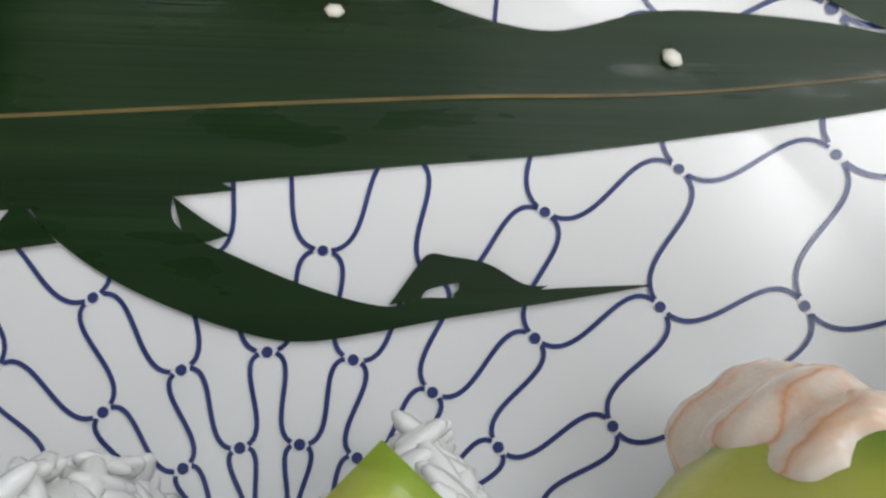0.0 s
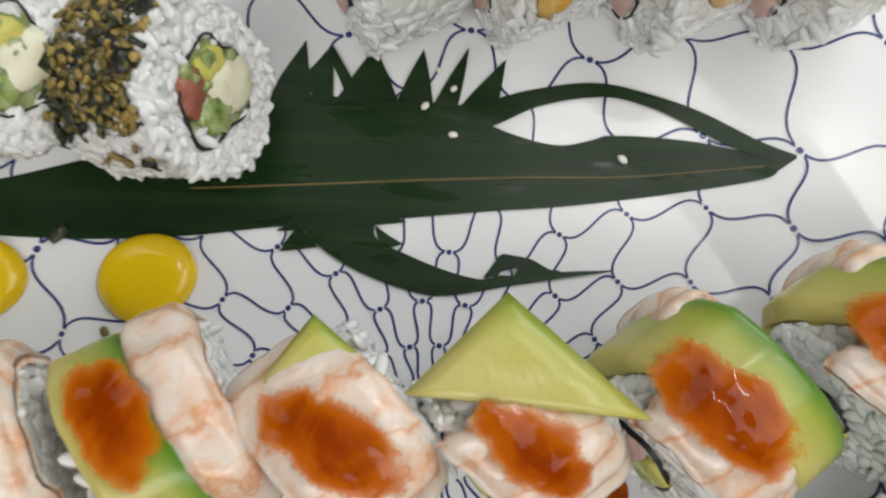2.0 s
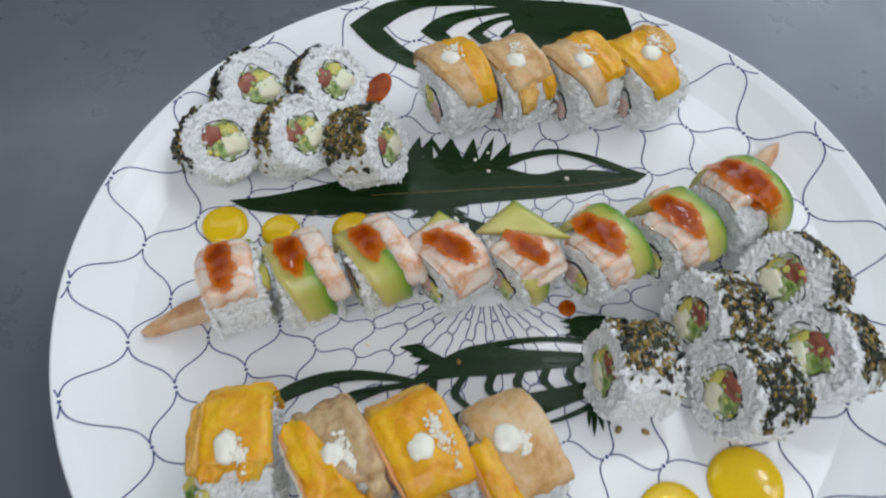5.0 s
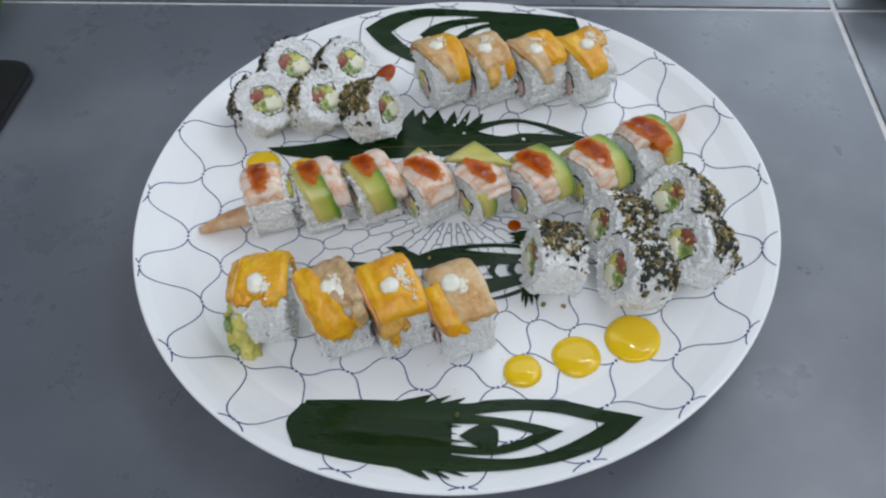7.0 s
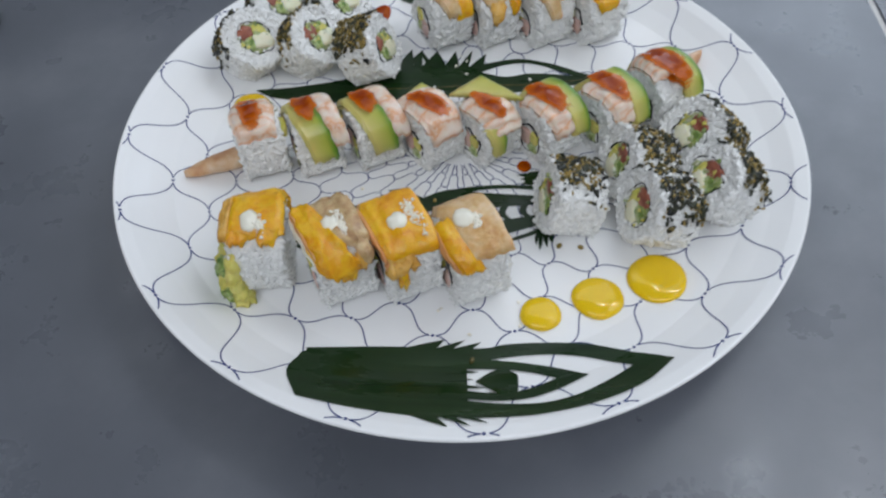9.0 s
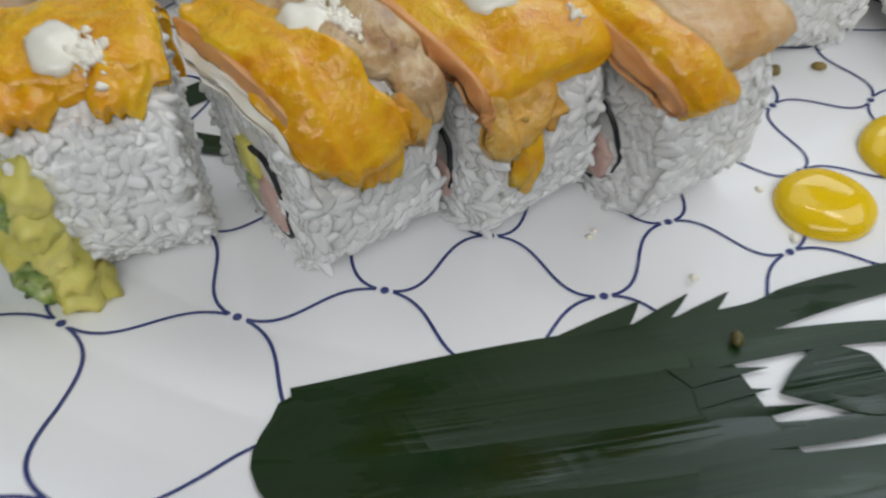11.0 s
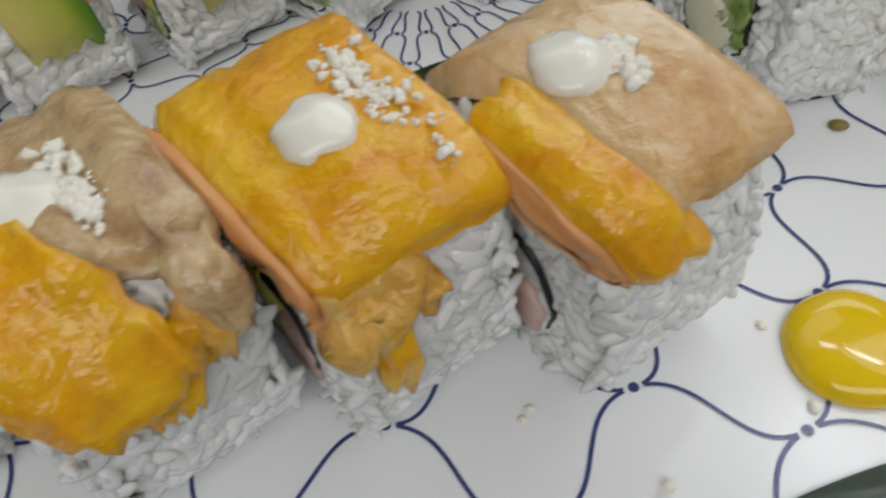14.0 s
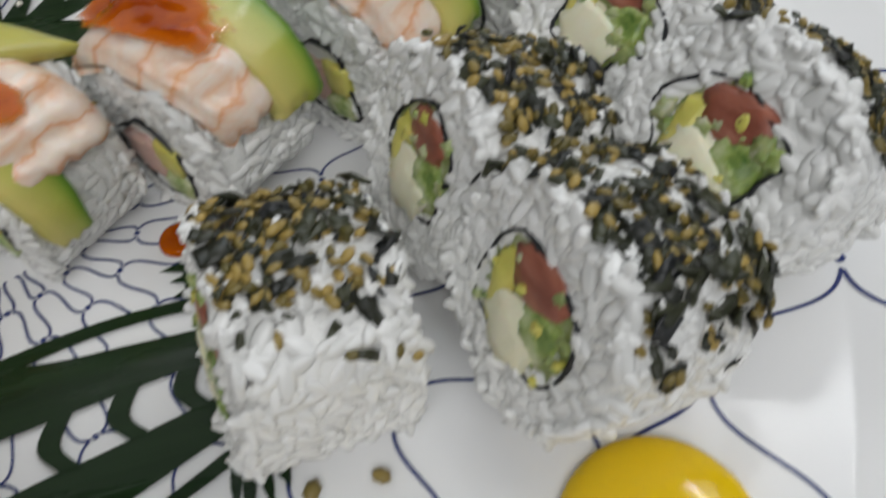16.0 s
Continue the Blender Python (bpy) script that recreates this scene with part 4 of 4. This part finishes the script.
BACK, FRONT = "topped rolls at the back of the plate", "topped rolls at the front of the plate"
r = topped_roll(40, 208, -0.015, 0.111, BACK, "rice roll with tan and orange topping and mayonnaise", 420)
r.strip("topping", YELLOW, -0.95, 0.72, [-3, -5, -7], [13, 11, 6], 0.0006, 0.0040, lump=0.0012, soft=11.0)
r.strip("topping", TAN, -0.65, 0.66, [7, 5, 0], [8, 8.5, 4], 0.0012, 0.0044, lump=0.0008, soft=11.0)
mayo(r, 0.0, 3)
r.crumbs("crumbs", CRUMB, 49, (-0.06, -2, 0.05, 2.5, 0.0054), 0.00044)
r = topped_roll(41, 208, 0.018, 0.113, BACK, "rice roll with pale tan topping and mayonnaise", 420)
r.strip("topping", TAN, -0.95, 0.40, [2, 1, -1], [14, 14, 12], 0.0006, 0.0046, lump=0.0012, soft=11.0)
drape(r, CRUST, 0.32, 0.74, -2, 9)
drape(r, YELLOW, 0.32, 0.66, -13, -5)
mayo(r, 0.04, 4)
r.crumbs("crumbs", CRUMB, 49, (-0.04, -1, 0.05, 2.5, 0.0054), 0.00044)
r = topped_roll(42, 210, 0.052, 0.113, BACK, "rice roll with tan and bright orange topping and mayonnaise", 420)
r.strip("topping", YELLOW, -1.0, 0.42, [-5, -6, -8], [12, 10, 7], 0.0006, 0.0048, lump=0.0016, soft=11.0)
r.strip("topping", TAN, -0.70, 0.72, [7, 6, 2], [8, 8, 3], 0.0010, 0.0044, lump=0.0010, soft=11.0)
mayo(r, 0.06, 4)
r.crumbs("crumbs", CRUMB, 41, (-0.02, -1, 0.05, 2.5, 0.0054), 0.00044)
r = topped_roll(43, 210, 0.086, 0.114, BACK, "rice roll with bright orange topping and crumbs", 420)
r.strip("topping", YELLOW, -0.95, 0.62, [2, 2, 2], [14, 13, 6], 0.0006, 0.0046, lump=0.0012, soft=11.0)
r.strip("topping_edge", CRUST, -0.75, 0.05, [-10, -11], [5, 5], 0.0016, 0.0044, lump=0.0014)
mayo(r, 0.02, 1)
r.crumbs("crumbs", CRUMB, 76, (-0.04, -6, 0.05, 2.5, 0.0056), 0.00044)

r = topped_roll(50, 189, -0.098, -0.094, FRONT, "end rice roll with orange topping and crushed avocado", 1000, 0.036)
r.strip("topping", YELLOW, -0.90, 0.21, [-2, -1, -2], [14, 14, 13], 0.0006, 0.0046, lump=0.0018, ragged=0.0014, soft=11.0)
drape(r, CRUST, -0.40, 0.22, 9, 16, 0.0042)
drape(r, YELLOW, 0.12, 0.34, -14, -3, 0.0040)
drape(r, YELLOW, 0.12, 0.30, 0, 12, 0.0040)
mayo(r, 0.04, 1, 4.6, 6.4, 0.0054)
r.crumbs("crumbs", CRUMB, 76, (0.10, -4, 0.05, 1.5, 0.0056), 0.00049)
for px, py, pz, s, mt in ((0.0120, 0.0190, 0.029, 0.0046, AVO_FLESH), (0.0125, 0.0200, 0.0235, 0.0054, AVO_FLESH), (0.0120, 0.0210, 0.0175, 0.0052, AVO_FLESH), (0.0110, 0.0215, 0.0115, 0.0056, AVO_FLESH), (0.0120, 0.0215, 0.0055, 0.0058, AVO_FLESH), (0.0085, 0.0215, 0.0040, 0.0040, AVO_FLESH), (0.0160, 0.0170, 0.0260, 0.0048, CUCUMBER), (0.0165, 0.0180, 0.0190, 0.0052, AVO_FLESH), (0.0175, 0.0165, 0.0120, 0.0058, CUCUMBER), (0.0185, 0.0165, 0.0050, 0.0056, CUCUMBER),
                          (0.0165, 0.0080, 0.0240, 0.0058, AVO_FLESH), (0.0185, 0.0095, 0.0160, 0.0060, CUCUMBER), (0.0195, 0.0080, 0.0075, 0.0064, CUCUMBER), (0.0175, -0.0010, 0.0190, 0.0058, AVO_FLESH), (0.0190, -0.0020, 0.0100, 0.0062, CUCUMBER), (0.0195, -0.0070, 0.0050, 0.0050, CUCUMBER)):
    r.lump("avocado_piece", mt, px, py, pz, s * 0.75, s * 0.8, s * 1.05, rough=0.6, cut=0.82, spin=px * 90)
r = topped_roll(51, 206, -0.058, -0.099, FRONT, "rice roll with brown fried skin and a bright orange slice", 1000, 0.0405)
r.strip("topping", SKIN, -0.95, 0.30, [0, -2, -4], [13, 13, 12], 0.0006, 0.0050, lump=0.0022, ragged=0.0014, soft=11.0)
r.strip("topping", SKIN, 0.10, 0.60, [-10, -11, -11], [4.5, 4, 2.5], 0.0008, 0.0046, lump=0.0030, ragged=0.0026, soft=5.0)
drape(r, YELLOW, 0.46, 0.74, -10, 4)
drape(r, CRUST, 0.40, 0.66, -13, -6)
r.strip("meat_slice", MEAT, -0.32, 0.56, [16.6, 15.0, 10.4], [0.9, 1.0, 1.0], 0.0014, 0.0050, "pink sliced layer under the topping", lump=0.0008, ragged=0.0010, soft=5.0)
r.strip("topping", YELLOW, -0.34, 0.66, [12, 7, 2], [5, 8.5, 9.5], 0.0024, 0.0050, "folded bright orange slice", lump=0.0022, ragged=0.0022, soft=11.0)
r.strip("topping_layer", CRUMB, -0.30, 0.52, [17.0, 15.6, 11.5], [1.4, 1.6, 1.8], 0.0000, 0.0030, lump=0.0016, ragged=0.0016, soft=6.0)
mayo(r, 0.02, 1, 4.6, 5.4, 0.0062)
r.crumbs("crumbs", CRUMB, 114, (0.04, -4, 0.06, 1.6, 0.0060), 0.00049)
r = topped_roll(52, 206, -0.025, -0.094, FRONT, "rice roll with smooth orange topping, mayonnaise and crumbs", 1000, 0.0405)
r.strip("topping", YELLOW, -0.88, 0.46, [3, 1, -1], [14.5, 15, 14], 0.0010, 0.0052, "smooth bright orange topping", lump=0.0014, ragged=0.0008, soft=11.0)
r.strip("meat_slice", MEAT, -0.60, 0.44, [17.9, 16.6, 13.8], [0.8, 0.9, 0.9], 0.0004, 0.0042, "pink sliced layer under the topping", lump=0.0008, ragged=0.0010, soft=5.0)
drape(r, CRUST, 0.38, 0.66, -1, 14, 0.0046)
clump(r, CRUST, 0.46, 0.60, 1, 12, 4, 0.0024)
drape(r, YELLOW, 0.50, 0.80, 3, 10)
clump(r, MEAT, 0.44, 0.56, 8, 13, 2, 0.0026)
mayo(r, 0.03, 2, 5.4, 5.8, 0.0064)
r.crumbs("crumbs", CRUMB, 110, (0.0, -6, 0.06, 1.5, 0.0064), 0.00044)
r.crumbs("crumbs", CRUMB, 20, (0.16, -8, 0.12, 1.4, 0.0062), 0.00040)
r = topped_roll(53, 204, 0.0095, -0.0950, FRONT, "rice roll with smooth tan topping and an orange strip", 1000, 0.0385)
r.strip("topping", TAN, -0.92, 0.42, [0, -2, -5], [14, 14, 12], 0.0010, 0.0054, "smooth pale tan topping", lump=0.0010, ragged=0.0008, soft=11.0)
r.strip("topping_edge", YELLOW, -0.10, 0.56, [12, 10, 6], [5, 6.5, 6.5], 0.0012, 0.0052, "folded bright orange slice", lump=0.0012, ragged=0.0010)
r.strip("meat_slice", MEAT, -0.05, 0.52, [17.2, 16.6, 12.8], [0.8, 0.9, 0.9], 0.0004, 0.0038, "pink sliced layer under the topping", lump=0.0008, ragged=0.0010, soft=5.0)
mayo(r, -0.03, 2, 5.6, 5.8, 0.0066)
r.crumbs("crumbs", CRUMB, 76, (0.01, -3, 0.03, 1.2, 0.0066), 0.00055)


# the rolls crusted with seaweed flakes and sesame
FLAKE_V = np.array([(-1, -0.7, 0), (0, -0.9, 0.25), (1, -0.6, -0.1), (1.05, 0.5, 0.2), (0.1, 0.8, -0.15), (-0.9, 0.7, 0.15), (-1, -0.7, -0.12), (0, -0.9, 0.13), (1, -0.6, -0.22), (1.05, 0.5, 0.08), (0.1, 0.8, -0.27), (-0.9, 0.7, 0.03)])
FLAKE_T = np.array(fan([(0, 1, 4, 5), (1, 2, 3, 4), (11, 10, 7, 6), (10, 9, 8, 7), (0, 6, 7, 1), (1, 7, 8, 2), (2, 8, 9, 3), (3, 9, 10, 4), (4, 10, 11, 5), (5, 11, 6, 0)]))


def crusted_roll(seed, axis, centre, crust, group, label, layout, flakes=130, seeds=260, R=0.0188, L=0.0130):
    ax = Vector(axis).normalized()
    zz = (Vector((0, 0, 1)) - ax * ax.z).normalized()
    yy = zz.cross(ax)
    m = Matrix((ax, yy, zz)).transposed().to_4x4()
    low = L * abs(ax.z) + R * math.sqrt(1 - ax.z ** 2)
    c = Vector((centre[0], centre[1], plate_z(math.hypot(*centre)) + low - 0.003))
    m.translation = c - zz * R
    r = Roll("crusted_roll", m, L, R, 2 * R, seed, 2.2)
    tagged(r.ob, label, "sushi roll", group)
    r.loose = 0.26
    r.rice(820, 0.0108)
    r.nori_ring(0.0113, 0.0, R, squash=0.92)
    for name, mt, y, z, ry, rz, spin in layout:
        r.lump(name, mt, L + 0.0004, y / 1150, R + z / 1150, 0.0019 if name == "cream_cheese" else 0.0013, ry / 1150, rz / 1150, rough=0.36, spin=math.radians(spin), cut=0.78)
    g, cd = r.rng, Vector(crust).normalized()
    for i in range(13):
        a, k = g.uniform(-0.7, 3.8), g.uniform(0.2, 0.95) * 0.0115
        s = g.uniform(0.0006, 0.0017)
        r.lump("filling_bit", g.choice((CUCUMBER, CUCUMBER, AVO_FLESH, BED, BED)), L + g.uniform(0.0003, 0.0010), k * math.cos(a), R + k * math.sin(a), 0.0012, s, s * g.uniform(0.6, 1.4), rough=0.5, spin=a)
    flakes, seeds = int(flakes * 1.8), int(seeds * 1.4)
    fl, sd, tries = [], [], 0
    while (len(fl) < flakes or len(sd) < seeds) and tries < 30000:
        tries += 1
        ang, x = g.uniform(0, 2 * math.pi), g.uniform(-L, L * 1.02)
        nrm = ax * (0.3 * x / L) + yy * math.cos(ang) + zz * math.sin(ang)
        k = nrm.normalized().dot(cd)
        if g.random() > (k - 0.5 + 0.62 * noise.noise(Vector((x * 190, ang * 2.4, seed)))) * 2.6 and g.random() > 0.014 * (k > 0.1):
            continue
        y, z = r.sec(ang, g.uniform(0.0004, 0.0026))
        n = (0.3 * x / L, math.cos(ang), math.sin(ang))
        s, t, u = frame_on(np.array(n) + np.array([g.gauss(0, 0.35) for _ in range(3)]), g.uniform(0, 6.3), g)
        if len(fl) < flakes and g.random() < 0.5:
            q = g.choice((0.0009, 0.0013, 0.0019, 0.0026))
            fl.append(np.column_stack([s * q, t * q * g.uniform(0.4, 0.9), u * q, (x, y, z)]))
        elif len(sd) < seeds:
            q = g.uniform(0.85, 1.15)
            sd.append(np.column_stack([s * 0.00145 * q, t * 0.00088 * q, u * 0.0006, (x, y, z)]))
    tagged(link_many("seaweed_flakes", FLAKE_V, FLAKE_T, fl, FLAKE, r.ob, r.floor, "black toasted seaweed flakes"), kind="stuff")
    tagged(link_many("sesame_seeds", SEED_V, SEED_T, sd, SESAME, r.ob, r.floor, "golden toasted sesame seeds"), kind="stuff")
    return r


LA = [("fish", SALMON, -4.6, 6.0, 6.0, 4.8, 15), ("cucumber_piece", CUCUMBER, -5.0, -3.0, 5.2, 5.0, 0), ("avocado_piece", AVO_FLESH, 5.0, 3.4, 5.4, 3.6, -35), ("cream_cheese", CREAM_CHEESE, 3.8, -4.4, 8.0, 6.0, -20)]
LD = [("fish", SALMON, 0.5, 6.6, 7.0, 4.6, 0), ("avocado_piece", AVO_FLESH, -6.4, -1.5, 3.2, 7.0, 10), ("cucumber_piece", CUCUMBER, 4.8, -0.8, 5.6, 4.6, 10), ("cream_cheese", CREAM_CHEESE, -0.5, -5.4, 8.2, 6.2, -15)]
LEFT, RIGHT = "crusted rolls at the leaf", "crusted rolls at the rim"
TXT = "rice roll with raw fish, cream cheese and seaweed crust"
crusted_roll(60, (0.45, -0.42, 0.78), (-0.1365, 0.068), (-0.9, 0.15, 0.40), LEFT, TXT, LA, 110, 60)
crusted_roll(61, (0.60, -0.28, 0.72), (-0.099, 0.073), (-0.75, 0.05, 0.65), LEFT, "rice roll with raw fish and cream cheese, much sesame", LA, 60, 230)
crusted_roll(62, (0.88, -0.14, 0.42), (-0.061, 0.070), (-0.45, -0.05, 0.88), LEFT, "rice roll with raw fish and cream cheese, much sesame", LA, 90, 260)
crusted_roll(63, (0.45, -0.36, 0.80), (-0.124, 0.1025), (-0.9, 0.15, 0.40), LEFT, TXT, LA, 110, 60)
crusted_roll(64, (0.60, -0.26, 0.74), (-0.0875, 0.110), (-0.80, 0.10, 0.58), LEFT, TXT, LA, 120, 30)
crusted_roll(70, (-0.96, -0.14, 0.24), (0.063, -0.052), (0.05, 0.30, 0.95), RIGHT, "rice roll on its side topped with sesame and seaweed", LD, 80, 130)
crusted_roll(71, (-0.90, -0.16, 0.40), (0.1015, -0.029), (0.66, 0.0, 0.75), RIGHT, TXT, LD, 80, 110)
crusted_roll(72, (-0.68, -0.22, 0.70), (0.1395, -0.011), (0.75, 0.15, 0.64), RIGHT, TXT, LD, 60, 110)
crusted_roll(73, (-0.90, -0.18, 0.40), (0.1085, -0.0635), (0.70, 0.05, 0.70), RIGHT, "rice roll with raw fish touching the yellow sauce", LD, 105, 80)
crusted_roll(74, (-0.74, -0.20, 0.64), (0.1425, -0.0475), (0.85, 0.10, 0.50), RIGHT, TXT, LD, 70, 90)


# ---- sauces, tails and crumbs ----
def sauce_drop(name, mat, x, y, rx, ry, h, label, category, turn=0.0, seed=0):
    n, rows = 48, 12
    v = []
    for i in range(rows + 1):
        a = math.pi / 2 * i / rows
        rad, z = math.cos(a) ** 0.62, h * math.sin(a) ** 0.8
        for j in range(n):
            t = 2 * math.pi * j / n
            k = 1 + 0.05 * noise.noise(Vector((math.cos(t) * 1.2, math.sin(t) * 1.2, seed * 3.7)))
            px, py = rx * rad * k * math.cos(t), ry * rad * k * math.sin(t)
            c, s = math.cos(turn), math.sin(turn)
            wx, wy = x + px * c - py * s, y + px * s + py * c
            v.append((wx, wy, plate_z(math.hypot(wx, wy)) + 0.0002 + z))
    f = grid_faces(n, rows + 1, True)
    att = [(0.5, 0.5, 0.86 + 0.16 * i / rows) for i in range(rows + 1) for _ in range(n)]
    tagged(link(name, v, f, mat, None, "", att), label, category)


YL = "glossy round drop of yellow sauce on the white plate"
for i, (x, y, rx, ry) in enumerate(((-0.1325, 0.031, 0.0117, 0.0115), (-0.104, 0.0295, 0.0100, 0.0095), (-0.067, 0.032, 0.0112, 0.0110), (0.046, -0.1195, 0.0104, 0.0106), (0.0755, -0.1090, 0.0130, 0.0132), (0.107, -0.0965, 0.0160, 0.0150))):
    sauce_drop("yellow_sauce", MUSTARD, x, y, rx, ry, 0.0042, YL, "sauce", 0.3 * i, i)
sauce_drop("orange_sauce", SAUCE, 0.040, -0.0125, 0.0042, 0.0044, 0.0018, "small drop of orange sauce on the plate", "sauce", 0, 9)
sauce_drop("orange_sauce", SAUCE, -0.0605, 0.128, 0.0068, 0.0125, 0.0009, "orange red smear of sauce beside a rice roll", "sauce", -0.35, 11)


def shrimp_tail(x0, y0, x1, y1, label):
    n, rows = 20, 16
    a, b = Vector((x0, y0, plate_z(math.hypot(x0, y0)))), Vector((x1, y1, plate_z(math.hypot(x1, y1))))
    d = (b - a).normalized()
    s = Vector((-d.y, d.x, 0)).normalized()
    v = []
    for i in range(rows):
        u = i / (rows - 1)
        w = (0.0030 + 0.0052 * u) * (1 - (2 * u - 1) ** 8 * 0.85)
        h = 0.0028 + 0.0052 * u * (1 - 0.3 * u)
        for j in range(n):
            t = 2 * math.pi * j / n
            k = 1 + 0.25 * noise.noise(Vector((u * 5, math.cos(t) * 1.4, math.sin(t) * 1.4 + x0 * 50)))
            p = a.lerp(b, u) + s * (w * k * math.cos(t)) + Vector((0, 0, h + h * 0.98 * math.sin(t) * min(k, 1.0)))
            v.append(tuple(p))
    tagged(link("shrimp_tail", v, grid_faces(n, rows, True) + [tuple(range(n - 1, -1, -1)), tuple((rows - 1) * n + j for j in range(n))], TAIL), label, "shrimp tail")


shrimp_tail(-0.158, -0.034, -0.126, -0.017, "orange brown fried shrimp tail sticking out beside the roll")
shrimp_tail(0.155, 0.078, 0.130, 0.052, "pale orange shrimp tail sticking out behind the roll")



def bits(name, spots, mat, base_v, base_t, size, label, category):
    g, places = random.Random(len(spots) + 3), []
    for x, y, lift in spots:
        s, t, u = frame_on((g.gauss(0, 0.2), g.gauss(0, 0.2), 1), g.uniform(0, 6.3), g)
        q = size * g.uniform(0.7, 1.2)
        places.append(np.column_stack([s * q, t * q * 0.7, u * q * 0.6, (x, y, plate_z(math.hypot(x, y)) + lift + 0.4 * q)]))
    ob = link_many(name, base_v, base_t, places, mat, None, None)
    tagged(ob, label, category, kind="stuff")


bits("rice_crumbs", [(0.0452, 0.0662, 0.0006), (0.0032, 0.071, 0.0006), (-0.004, 0.078, 0.0016), (0.003, 0.083, 0.0016), (-0.001, 0.088, 0.0016), (-0.055, -0.033, 0), (0.035, -0.112, 0), (0.0355, -0.127, 0), (-0.006, -0.1185, 0), (-0.0045, -0.117, 0), (0.0105, -0.1335, 0.001)], CRUMB, SEED_V, SEED_T, 0.0013, "stray white rice bits on plate and leaves", "crumbs")
bits("sesame_crumbs", [(0.0695, -0.074, 0), (-0.012, -0.042, 0.0012), (0.012, -0.149, 0.0016), (-0.075, 0.019, 0), (0.058, -0.073, 0)], SESAME, SEED_V, SEED_T, 0.0019, "stray sesame seeds on the plate", "crumbs")
bits("seaweed_crumbs", [(0.168, -0.042, 0), (0.172, -0.049, 0), (-0.158, 0.062, 0), (0.163, -0.030, 0), (-0.088, 0.041, 0.001)], FLAKE, FLAKE_V, FLAKE_T, 0.0020, "stray black seaweed flakes on the plate", "crumbs")
